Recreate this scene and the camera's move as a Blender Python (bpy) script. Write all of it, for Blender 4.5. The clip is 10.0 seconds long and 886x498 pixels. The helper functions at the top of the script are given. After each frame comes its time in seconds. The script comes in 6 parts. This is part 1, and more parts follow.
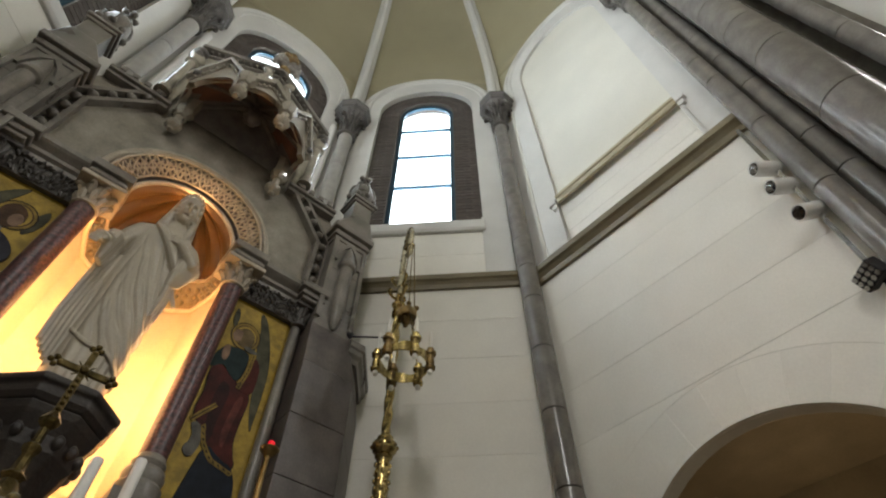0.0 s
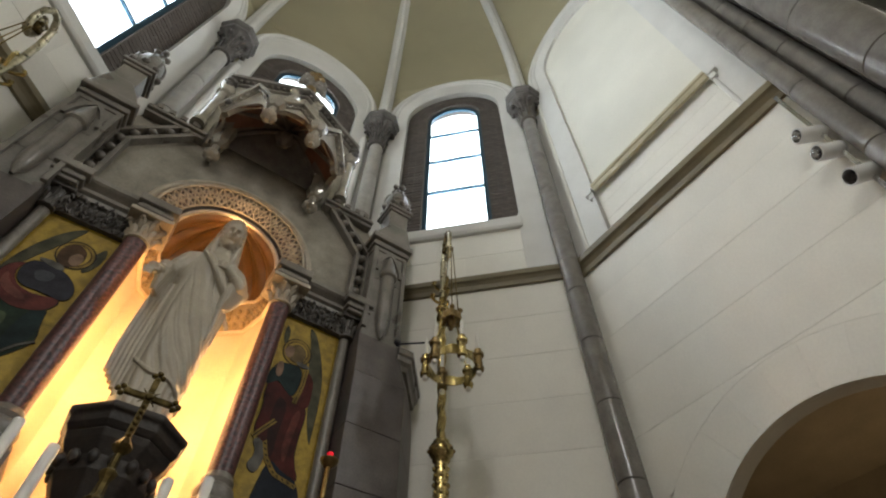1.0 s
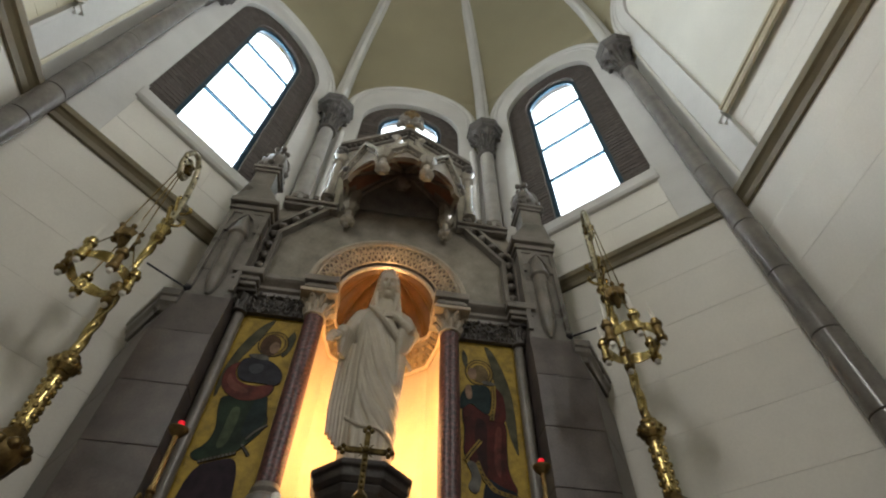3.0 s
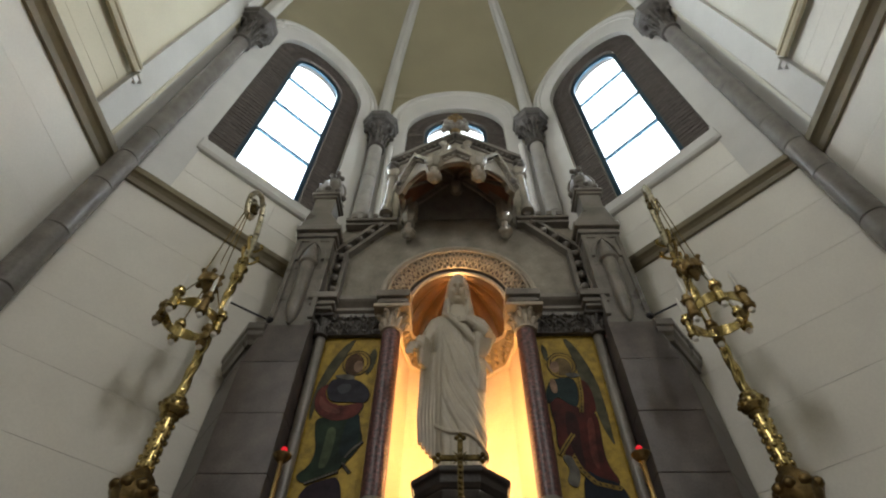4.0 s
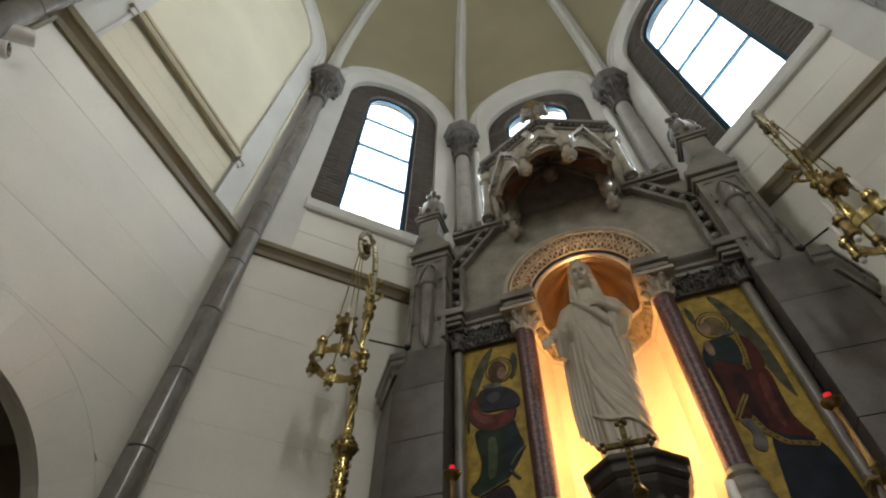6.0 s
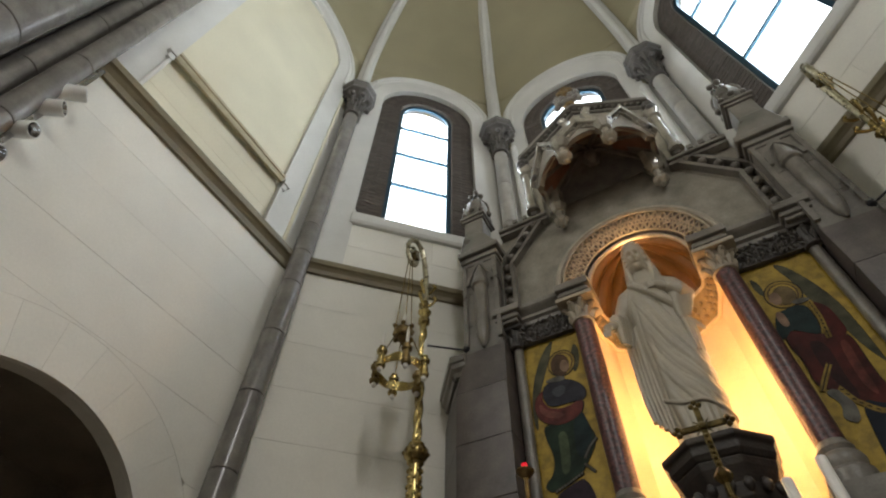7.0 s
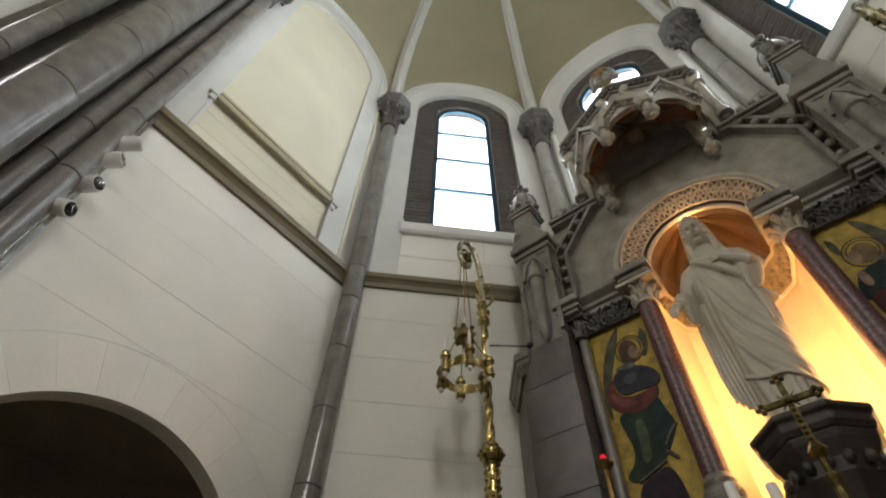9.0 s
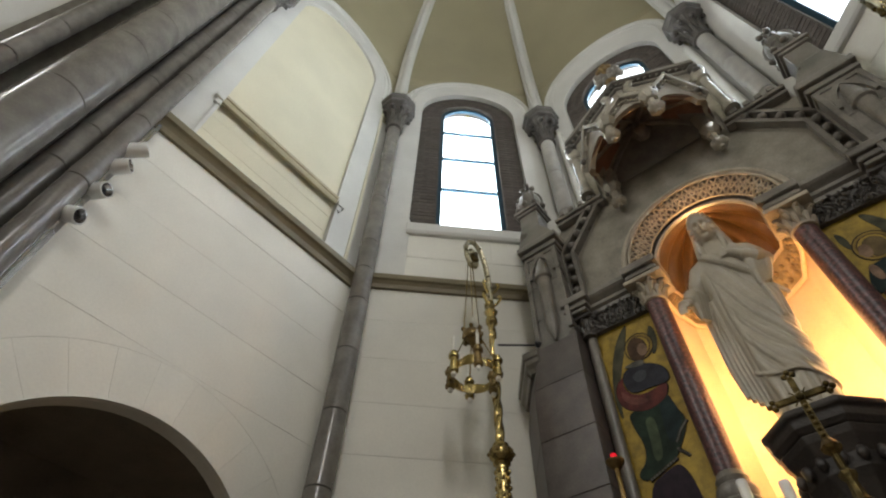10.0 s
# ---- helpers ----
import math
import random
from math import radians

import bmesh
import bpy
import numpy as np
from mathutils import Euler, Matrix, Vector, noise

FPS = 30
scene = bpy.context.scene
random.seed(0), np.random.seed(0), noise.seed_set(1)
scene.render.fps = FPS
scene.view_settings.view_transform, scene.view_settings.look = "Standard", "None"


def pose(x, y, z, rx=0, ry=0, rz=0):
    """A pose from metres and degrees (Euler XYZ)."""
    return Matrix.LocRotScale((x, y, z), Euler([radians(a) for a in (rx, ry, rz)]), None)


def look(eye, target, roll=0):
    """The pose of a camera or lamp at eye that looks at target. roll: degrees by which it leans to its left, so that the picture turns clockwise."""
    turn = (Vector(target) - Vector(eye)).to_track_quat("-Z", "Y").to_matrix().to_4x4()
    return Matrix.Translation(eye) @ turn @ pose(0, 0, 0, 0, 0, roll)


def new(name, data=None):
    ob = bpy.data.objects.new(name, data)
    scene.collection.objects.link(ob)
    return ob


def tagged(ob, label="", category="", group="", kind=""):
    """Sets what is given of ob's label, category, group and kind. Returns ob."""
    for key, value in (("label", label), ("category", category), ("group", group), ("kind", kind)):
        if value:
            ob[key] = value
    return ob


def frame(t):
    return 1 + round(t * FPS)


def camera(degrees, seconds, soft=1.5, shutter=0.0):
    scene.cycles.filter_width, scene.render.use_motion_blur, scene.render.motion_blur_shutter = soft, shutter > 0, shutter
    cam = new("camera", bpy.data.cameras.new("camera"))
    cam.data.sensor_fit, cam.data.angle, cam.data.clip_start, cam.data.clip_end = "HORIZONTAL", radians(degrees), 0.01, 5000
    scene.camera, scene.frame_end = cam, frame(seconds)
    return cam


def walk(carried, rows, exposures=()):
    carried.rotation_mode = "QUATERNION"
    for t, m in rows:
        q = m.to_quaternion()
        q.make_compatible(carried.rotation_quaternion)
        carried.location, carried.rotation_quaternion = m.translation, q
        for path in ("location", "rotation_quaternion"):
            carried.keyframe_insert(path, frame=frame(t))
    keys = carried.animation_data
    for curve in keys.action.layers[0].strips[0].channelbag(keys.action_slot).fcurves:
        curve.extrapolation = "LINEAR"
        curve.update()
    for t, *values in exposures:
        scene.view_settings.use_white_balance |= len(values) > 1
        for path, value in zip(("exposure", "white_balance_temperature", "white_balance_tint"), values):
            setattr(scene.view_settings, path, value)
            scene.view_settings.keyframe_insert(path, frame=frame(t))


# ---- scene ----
cam = camera(79.14, 10.0, 2.1)
PATH = [
    (0.0, pose(-0.026, 0.069, 1.549, 142.30, -0.14, -41.07)),
    (0.5, pose(-0.022, 0.057, 1.544, 142.38, -0.19, -39.03)),
    (1.0, pose(-0.018, 0.048, 1.542, 142.44, -0.29, -34.18)),
    (1.5, pose(-0.011, 0.038, 1.542, 142.46, -0.42, -28.25)),
    (2.0, pose(-0.005, 0.023, 1.538, 142.48, -0.50, -21.30)),
    (2.5, pose(-0.004, 0.003, 1.532, 142.43, -0.61, -15.30)),
    (4.0, pose(-0.002, -0.051, 1.532, 142.13, -0.69, 1.54)),
    (4.5, pose(0.005, -0.059, 1.533, 142.07, -0.72, 6.50)),
    (5.0, pose(0.012, -0.061, 1.534, 142.09, -0.79, 11.81)),
    (5.5, pose(0.018, -0.061, 1.535, 142.09, -0.78, 16.41)),
    (7.0, pose(0.027, -0.047, 1.536, 142.17, -0.91, 29.29)),
    (7.5, pose(0.030, -0.041, 1.537, 142.19, -0.99, 32.45)),
    (8.0, pose(0.034, -0.037, 1.538, 142.21, -1.06, 35.24)),
    (8.5, pose(0.038, -0.035, 1.537, 142.22, -1.10, 36.98)),
    (9.0, pose(0.041, -0.034, 1.537, 142.20, -1.12, 38.26)),
    (9.5, pose(0.043, -0.033, 1.537, 142.19, -1.14, 38.93)),
    (10.0, pose(0.044, -0.034, 1.539, 142.17, -1.13, 39.45)),
]
walk(cam, PATH, [(0.0, -0.80), (2.0, -0.92), (4.5, -1.00), (7.0, -0.91), (9.0, -0.82), (10.0, -0.82)])

# ---- world and large lights ----
world = bpy.data.worlds.new("sky")
scene.world = world
world.use_nodes = True
wn = world.node_tree.nodes
sky = wn.new("ShaderNodeTexSky")
sky.sky_type, sky.sun_disc = "NISHITA", False
sky.sun_elevation, sky.sun_rotation = radians(40), radians(150)
world.node_tree.links.new(sky.outputs[0], wn["Background"].inputs[0])
wn["Background"].inputs[1].default_value = 0.15


def area_lamp(name, eye, target, w, h, power, colour):
    data = bpy.data.lights.new(name, "AREA")
    data.shape, data.size, data.size_y, data.energy, data.color = "RECTANGLE", w, h, power, colour
    ob = new(name, data)
    ob.matrix_world = look(eye, target)
    return ob


DAY = (0.86, 0.94, 1.0)
for sx in (1, -1):  # daylight outside the two apse windows
    area_lamp("window_daylight", (sx * 2.62, 3.51, 9.1), (sx * 1.0, 1.89, 9.1), 1.5, 5.2, 440, DAY)
    # high nave windows behind the camera
    area_lamp("nave_daylight", (sx * 4.9, -5.5, 9.4), (-sx * 1.7, 2.6, 4.4), 1.3, 2.8, 390, (0.98, 0.97, 0.94))
area_lamp("passage_lamp", (4.5, 1.0, 2.4), (4.9, 1.0, 4.0), 0.3, 0.3, 4.5, (1.0, 0.68, 0.32))  # light in the side passage
area_lamp("window_daylight", (0, 4.55, 9.1), (0, 2.4, 9.1), 1.5, 5.2, 420, DAY)


# ---- materials ----
def material(name, base, rough=0.6, metal=0.0, vary=0.12, scale=3.0, grain=40.0, bump=0.15, tint=None, spec=0.5, rnd=0.0):
    m = bpy.data.materials.new(name)
    m.use_nodes = True
    n, l = m.node_tree.nodes, m.node_tree.links
    b = n["Principled BSDF"]
    b.inputs["Roughness"].default_value, b.inputs["Metallic"].default_value = rough, metal
    b.inputs["Specular IOR Level"].default_value = spec
    co = n.new("ShaderNodeTexCoord")
    big = n.new("ShaderNodeTexNoise")
    big.inputs["Scale"].default_value, big.inputs["Detail"].default_value = scale, 5
    fine = n.new("ShaderNodeTexNoise")
    fine.inputs["Scale"].default_value, fine.inputs["Detail"].default_value = grain, 4
    for q in (big, fine):
        l.new(co.outputs["Object"], q.inputs["Vector"])
    ramp = n.new("ShaderNodeValToRGB")
    e = ramp.color_ramp.elements
    other = tint or tuple(c * (1 - 2.2 * vary) for c in base)
    e[0].position, e[1].position = 0.32, 0.68
    e[0].color, e[1].color = (*other, 1), (*base, 1)
    l.new(big.outputs[0], ramp.inputs[0])
    mix = n.new("ShaderNodeMix")
    mix.data_type, mix.blend_type = "RGBA", "MULTIPLY"
    mix.inputs[0].default_value = min(1.0, vary * 3)
    l.new(ramp.outputs[0], mix.inputs[6])
    grey = n.new("ShaderNodeMapRange")
    grey.inputs["From Min"].default_value, grey.inputs["From Max"].default_value = 0.3, 0.7
    grey.inputs["To Min"].default_value, grey.inputs["To Max"].default_value = 0.72, 1.08
    l.new(fine.outputs[0], grey.inputs["Value"])
    l.new(grey.outputs[0], mix.inputs[7])
    out = mix.outputs[2]
    if rnd:
        info = n.new("ShaderNodeObjectInfo")
        mr = n.new("ShaderNodeMapRange")
        mr.inputs["To Min"].default_value, mr.inputs["To Max"].default_value = 1 - rnd, 1 + rnd * 0.6
        l.new(info.outputs["Random"], mr.inputs["Value"])
        m2 = n.new("ShaderNodeMix")
        m2.data_type, m2.blend_type = "RGBA", "MULTIPLY"
        m2.inputs[0].default_value = 1
        l.new(out, m2.inputs[6])
        l.new(mr.outputs[0], m2.inputs[7])
        out = m2.outputs[2]
    l.new(out, b.inputs["Base Color"])
    rr = n.new("ShaderNodeMapRange")
    rr.inputs["To Min"].default_value, rr.inputs["To Max"].default_value = max(0.02, rough - 0.12), min(1, rough + 0.12)
    l.new(big.outputs[0], rr.inputs["Value"])
    l.new(rr.outputs[0], b.inputs["Roughness"])
    bp = n.new("ShaderNodeBump")
    bp.inputs["Strength"].default_value, bp.inputs["Distance"].default_value = bump, 0.01
    l.new(fine.outputs[0], bp.inputs["Height"])
    l.new(bp.outputs[0], b.inputs["Normal"])
    return m


def glowing(name, colour, strength):
    m = bpy.data.materials.new(name)
    m.use_nodes = True
    b = m.node_tree.nodes["Principled BSDF"]
    b.inputs["Base Color"].default_value = (*colour, 1)
    b.inputs["Emission Color"].default_value, b.inputs["Emission Strength"].default_value = (*colour, 1), strength
    return m


def glass(name, colour, rough=0.05):
    m = bpy.data.materials.new(name)
    m.use_nodes = True
    b = m.node_tree.nodes["Principled BSDF"]
    b.inputs["Base Color"].default_value = (*colour, 1)
    b.inputs["Transmission Weight"].default_value, b.inputs["Roughness"].default_value = 1.0, rough
    b.inputs["IOR"].default_value = 1.05
    return m


PLASTER = material("cream_plaster", (0.86, 0.835, 0.76), 0.55, vary=0.05, scale=1.3, grain=60, bump=0.05, rnd=0.03)
WHITE = material("white_painted_plaster", (0.66, 0.65, 0.615), 0.5, vary=0.05, scale=2, grain=50, bump=0.05)
OLIVE = material("ochre_painted_plaster", (0.335, 0.298, 0.185), 0.6, vary=0.05, scale=1.2, grain=40, bump=0.05)
TAN = material("light_tan_moulding", (0.52, 0.46, 0.31), 0.5, vary=0.10, scale=4, grain=60, bump=0.06)
TRIM = material("tan_painted_moulding", (0.21, 0.173, 0.10), 0.5, vary=0.10, scale=4, grain=60, bump=0.06)
SHAFT = material("polished_grey_stone", (0.225, 0.208, 0.188), 0.2, vary=0.13, scale=7, grain=55, bump=0.05, rnd=0.10)
PALESHAFT = material("pale_grey_stone", (0.40, 0.38, 0.345), 0.35, vary=0.12, scale=6, grain=55, bump=0.05, rnd=0.08)
CARVED = material("carved_grey_stone", (0.125, 0.112, 0.10), 0.42, vary=0.22, scale=7, grain=70, bump=0.4)
FIELD = material("pale_ochre_plaster", (0.72, 0.675, 0.52), 0.6, vary=0.05, scale=1.2, grain=40, bump=0.05)
FIELDPALE = material("pale_cream_plaster", (0.74, 0.72, 0.64), 0.6, vary=0.05, scale=1.2, grain=40, bump=0.05)
FIELDSTONE = material("smooth_grey_stone", (0.33, 0.297, 0.24), 0.45, vary=0.20, scale=5, grain=70, bump=0.12)
BLOCKSTONE = material("pinkish_brown_stone", (0.15, 0.122, 0.110), 0.42, vary=0.26, scale=5, grain=70, bump=0.12, rnd=0.12)
STONE = material("retable_sandstone", (0.26, 0.236, 0.205), 0.31, vary=0.22, scale=4, grain=80, bump=0.15, rnd=0.05)
CANOPY = material("pale_canopy_stone", (0.40, 0.365, 0.30), 0.16, vary=0.16, scale=6, grain=80, bump=0.12, rnd=0.06)
cb = CANOPY.node_tree.nodes["Principled BSDF"]   # old polish that catches the windows
cb.inputs["Coat Weight"].default_value, cb.inputs["Coat Roughness"].default_value = 1.0, 0.07
# stone of the canopy underside, its colour darkened to stand for shade
SHADESTONE = material("shade_darkened_stone", (0.17, 0.15, 0.135), 0.6, vary=0.2, scale=8, grain=60, bump=0.15)
BRICK = material("brown_brick", (0.125, 0.10, 0.085), 0.75, vary=0.25, scale=9, grain=90, bump=0.3, rnd=0.22)
BED = material("brown_mortar", (0.13, 0.112, 0.098), 0.9, vary=0.15, scale=12, grain=80, bump=0.2)
MORTAR = material("dark_mortar", (0.06, 0.052, 0.045), 0.9, vary=0.15, scale=12, grain=80, bump=0.2)
# dark metal; the blue glow round the bright glass is mixed into its colour
FRAME = material("glow_tinted_metal_frame", (0.03, 0.085, 0.13), 0.4, metal=0.5, vary=0.1, scale=8, grain=60, bump=0.05)
MARBLE_RED = material("dark_red_marble", (0.17, 0.070, 0.065), 0.40, vary=0.33, scale=48, grain=60, bump=0.02, tint=(0.03, 0.014, 0.016))
STATUE = material("white_marble", (0.42, 0.37, 0.285), 0.4, vary=0.08, scale=5, grain=60, bump=0.05)
BRASS = material("polished_brass", (0.57, 0.44, 0.18), 0.22, metal=1.0, vary=0.2, scale=16, grain=60, bump=0.08)
BRASS_DARK = material("tarnished_brass", (0.30, 0.21, 0.09), 0.35, metal=1.0, vary=0.25, scale=16, grain=60, bump=0.15)
# brass of the crook, paled in colour to carry its bright reflection
BRASS_PALE = material("glare_paled_brass", (0.58, 0.52, 0.36), 0.3, metal=1.0, vary=0.25, scale=22, grain=60, bump=0.15)
BRASS_BLACK = material("blackened_brass", (0.17, 0.125, 0.045), 0.38, metal=0.9, vary=0.3, scale=26, grain=70, bump=0.25)
WAX = material("white_wax", (0.82, 0.80, 0.74), 0.4, vary=0.03, scale=10, grain=30, bump=0.02)
GOLD_MOSAIC = material("gold_mosaic", (0.42, 0.28, 0.035), 0.42, metal=0.3, vary=0.22, scale=18, grain=160, bump=0.4)
NICHE = material("niche_cream_paint", (0.77, 0.60, 0.38), 0.6, vary=0.06, scale=4, grain=50, bump=0.05)
FRIEZE = material("niche_tan_paint", (0.50, 0.34, 0.15), 0.55, vary=0.15, scale=9, grain=60, bump=0.1)
DOME = material("niche_ochre_paint", (0.14, 0.065, 0.014), 0.55, vary=0.15, scale=6, grain=50, bump=0.08)
PASSAGE = material("dull_passage_plaster", (0.50, 0.45, 0.37), 0.6, vary=0.1, scale=3, grain=40, bump=0.05)
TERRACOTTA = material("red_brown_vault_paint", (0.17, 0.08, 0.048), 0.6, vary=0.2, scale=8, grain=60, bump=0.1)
LAMPWHITE = material("white_lacquer", (0.80, 0.80, 0.78), 0.35, vary=0.02, scale=5, grain=40, bump=0.02)
CHROME = material("chrome", (0.75, 0.75, 0.76), 0.12, metal=1.0, vary=0.05, scale=6, grain=40, bump=0.02)
BLACK = material("black_metal", (0.03, 0.03, 0.035), 0.4, metal=0.6, vary=0.1, scale=6, grain=40, bump=0.05)
FLOOR = material("brown_floor_tile", (0.28, 0.22, 0.17), 0.4, vary=0.15, scale=3, grain=30, bump=0.05)
PANE = glass("window_glass", (0.97, 0.99, 1.0))
PANE_YELLOW = glass("yellow_stained_glass", (0.95, 0.72, 0.12))
RED_GLASS = glowing("red_lamp_glass", (0.5, 0.0, 0.01), 2.2)
STRIP = glowing("warm_tube_light", (1.0, 0.58, 0.255), 195.0)


# ---- mesh helpers ----
def box(bm, x0, x1, y0, y1, z0, z1, M=None):
    g = bmesh.ops.create_cube(bm, size=1)["verts"]
    for v in g:
        v.co = Vector((x0 + (v.co.x + 0.5) * (x1 - x0), y0 + (v.co.y + 0.5) * (y1 - y0), z0 + (v.co.z + 0.5) * (z1 - z0)))
        if M:
            v.co = M @ v.co
    return g


def lathe(bm, profile, at=(0, 0, 0), n=16, M=None, turn=0.0, lobes=0, depth=0.0, caps=True):
    rings = []
    for r, z in profile:
        ring = []
        for i in range(n):
            a = 2 * math.pi * i / n + turn
            q = r * (1 + depth * math.cos(lobes * a)) if lobes else r
            p = Vector((q * math.cos(a), q * math.sin(a), z))
            p = (M @ p if M else p) + Vector(at)
            ring.append(bm.verts.new(p))
        rings.append(ring)
    for a, b in zip(rings, rings[1:]):
        for i in range(n):
            bm.faces.new((a[i], a[(i + 1) % n], b[(i + 1) % n], b[i]))
    if caps:
        bm.faces.new(rings[0][::-1])
        bm.faces.new(rings[-1])


def tube(bm, pts, r, n=8, closed=False):
    """A round bar along points; r a number or one for each point."""
    pts = [Vector(p) for p in pts]
    k = len(pts)
    rings = []
    up = Vector((0.123, 0.31, 0.94))
    for i, p in enumerate(pts):
        a, b = (pts[i - 1], pts[(i + 1) % k]) if closed else (pts[max(0, i - 1)], pts[min(k - 1, i + 1)])
        t = (b - a).normalized()
        s = t.cross(up)
        if s.length < 0.15:
            s = t.cross(Vector((1, 0.1, 0)))
        s.normalize()
        w = s.cross(t)
        q = r[i] if isinstance(r, (list, tuple)) else r
        rings.append([bm.verts.new(p + q * (math.cos(2 * math.pi * j / n) * s + math.sin(2 * math.pi * j / n) * w)) for j in range(n)])
    pairs = list(zip(rings, rings[1:])) + ([(rings[-1], rings[0])] if closed else [])
    for a, b in pairs:
        for j in range(n):
            bm.faces.new((a[j], a[(j + 1) % n], b[(j + 1) % n], b[j]))
    if not closed:
        bm.faces.new(rings[0][::-1])
        bm.faces.new(rings[-1])


def band(bm, inner, outer, d0, d1, M=None):
    """A plate between two paths of (s, z), from depth d0 to d1; local axes s, depth, z."""
    f = lambda p, d: bm.verts.new((M or Matrix()) @ Vector((p[0], d, p[1])))
    A0, B0, A1, B1 = ([f(p, d) for p in path] for path, d in ((inner, d0), (outer, d0), (inner, d1), (outer, d1)))
    k = len(A0)
    for i in range(k - 1):
        for a, b in ((A0, B0), (A1, B1), (A0, A1), (B0, B1)):
            bm.faces.new((a[i], a[i + 1], b[i + 1], b[i]))
    for i in (0, k - 1):
        bm.faces.new((A0[i], B0[i], B1[i], A1[i]))


def prism(bm, poly, d0, d1, M=None):
    """A convex or plain polygon of (s, z) drawn out from depth d0 to d1."""
    f = lambda p, d: bm.verts.new((M or Matrix()) @ Vector((p[0], d, p[1])))
    a, b = [f(p, d0) for p in poly], [f(p, d1) for p in poly]
    bm.faces.new(a)
    bm.faces.new(b[::-1])
    for i in range(len(poly)):
        j = (i + 1) % len(poly)
        bm.faces.new((a[i], b[i], b[j], a[j]))


def arc(cs, cz, r, a0, a1, n):
    return [(cs + r * math.cos(radians(a0 + (a1 - a0) * i / n)), cz + r * math.sin(radians(a0 + (a1 - a0) * i / n))) for i in range(n + 1)]


def mesh(name, bm, mat, smooth=False, bevel=0.0):
    bmesh.ops.recalc_face_normals(bm, faces=bm.faces)
    me = bpy.data.meshes.new(name)
    bm.to_mesh(me)
    bm.free()
    me.materials.append(mat)
    if smooth:
        for p in me.polygons:
            p.use_smooth = True
        me.set_sharp_from_angle(angle=radians(38))
    ob = new(name, me)
    if bevel:
        md = ob.modifiers.new("bevel", "BEVEL")
        md.width, md.segments, md.limit_method, md.angle_limit = bevel, 2, "ANGLE", radians(40)
    return ob


def part(name, bm, mat, parent, label="", smooth=False, bevel=0.0):
    ob = mesh(name, bm, mat, smooth, bevel)
    ob.parent = parent
    return tagged(ob, label)


def thing(name, at=(0, 0, 0), label="", category="", group="", kind=""):
    ob = new(name)
    ob.location = at
    ob.empty_display_size = 0.1
    bpy.context.view_layer.update()
    return tagged(ob, label, category, group, kind)


def facet(cx, cy, angle, flip=1):
    """Local axes: s along the wall, depth into the room, z up; flip -1 mirrors it across the axis of the place."""
    a = radians(angle)
    u, n = Vector((math.sin(a), -math.cos(a), 0)), Vector((-math.cos(a), -math.sin(a), 0))
    m = Matrix(((u.x, n.x, 0, cx), (u.y, n.y, 0, cy), (0, 0, 1, 0), (0, 0, 0, 1)))
    return Matrix.Diagonal((flip, 1, 1, 1)) @ m


BACK = facet(0, 3.9, 90)
DIAG = {sx: facet(2.16, 3.05, 45, sx) for sx in (1, -1)}
SIDE = {sx: facet(3.03, 1.04, 0, sx) for sx in (1, -1)}
HALF_B, HALF_D, HALF_S = 1.30, 1.21, 1.16
STR0, STR1 = 5.60, 5.775       # the string course
SPRING, PANEL_R = 10.42, 1.07  # the blind arches of the upper walls
# ---- structure ----
def coursed(wall, M, half, top, opening=None, seed=1, long=False):
    """Lower wall of large plastered blocks with fine open joints."""
    rnd = random.Random(seed)
    z, row = 0.0, 0
    while z < top - 0.01:
        h = min(0.47, top - z)
        if top - z - h < 0.15:
            h = top - z
        cuts = [-half]
        s = -half + (0.9 if row % 2 else 1.55)
        while s < half - 0.3 and not long:
            cuts.append(s)
            s += 1.75 + rnd.uniform(-0.06, 0.06)
        cuts.append(half)
        for a, b in zip(cuts, cuts[1:]):
            g = 0.0014
            if opening and z + h > 0 and not (b < opening[0] - opening[1] or a > opening[0] + opening[1]) and z < opening[2] + opening[1]:
                oc, orad, oz = opening
                bm = bmesh.new()
                # a block cut back by the arch, in thin upright strips
                n = 60
                inner, outer = [], []
                for i in range(n + 1):
                    q = a + g + (b - a - 2 * g) * i / n
                    dx = q - oc
                    low = (oz + math.sqrt(max(0, orad * orad - dx * dx)) if abs(dx) < orad else -1) if z + h > oz else 99
                    inner.append((q, min(z + h - g, max(z + g, low))))
                    outer.append((q, z + h - g))
                if all(p[1] >= z + h - g - 1e-4 for p in inner):
                    bm.free()
                    continue
                runs, cur = [], []
                for p, o in zip(inner, outer):
                    if o[1] - p[1] > 0.004:
                        cur.append((p, o))
                    elif cur:
                        runs.append(cur)
                        cur = []
                if cur:
                    runs.append(cur)
                for run in runs:
                    if len(run) > 1:
                        band(bm, [p for p, _ in run], [o for _, o in run], -0.03, 0.0, M)
                if not bm.faces:
                    bm.free()
                    continue
                part("block", bm, PLASTER, wall)
            else:
                bm = bmesh.new()
                box(bm, a + g, b - g, -0.03, rnd.uniform(-0.0008, 0.0008), z + g, z + h - g, M)
                part("block", bm, PLASTER, wall)
        z += h
        row += 1


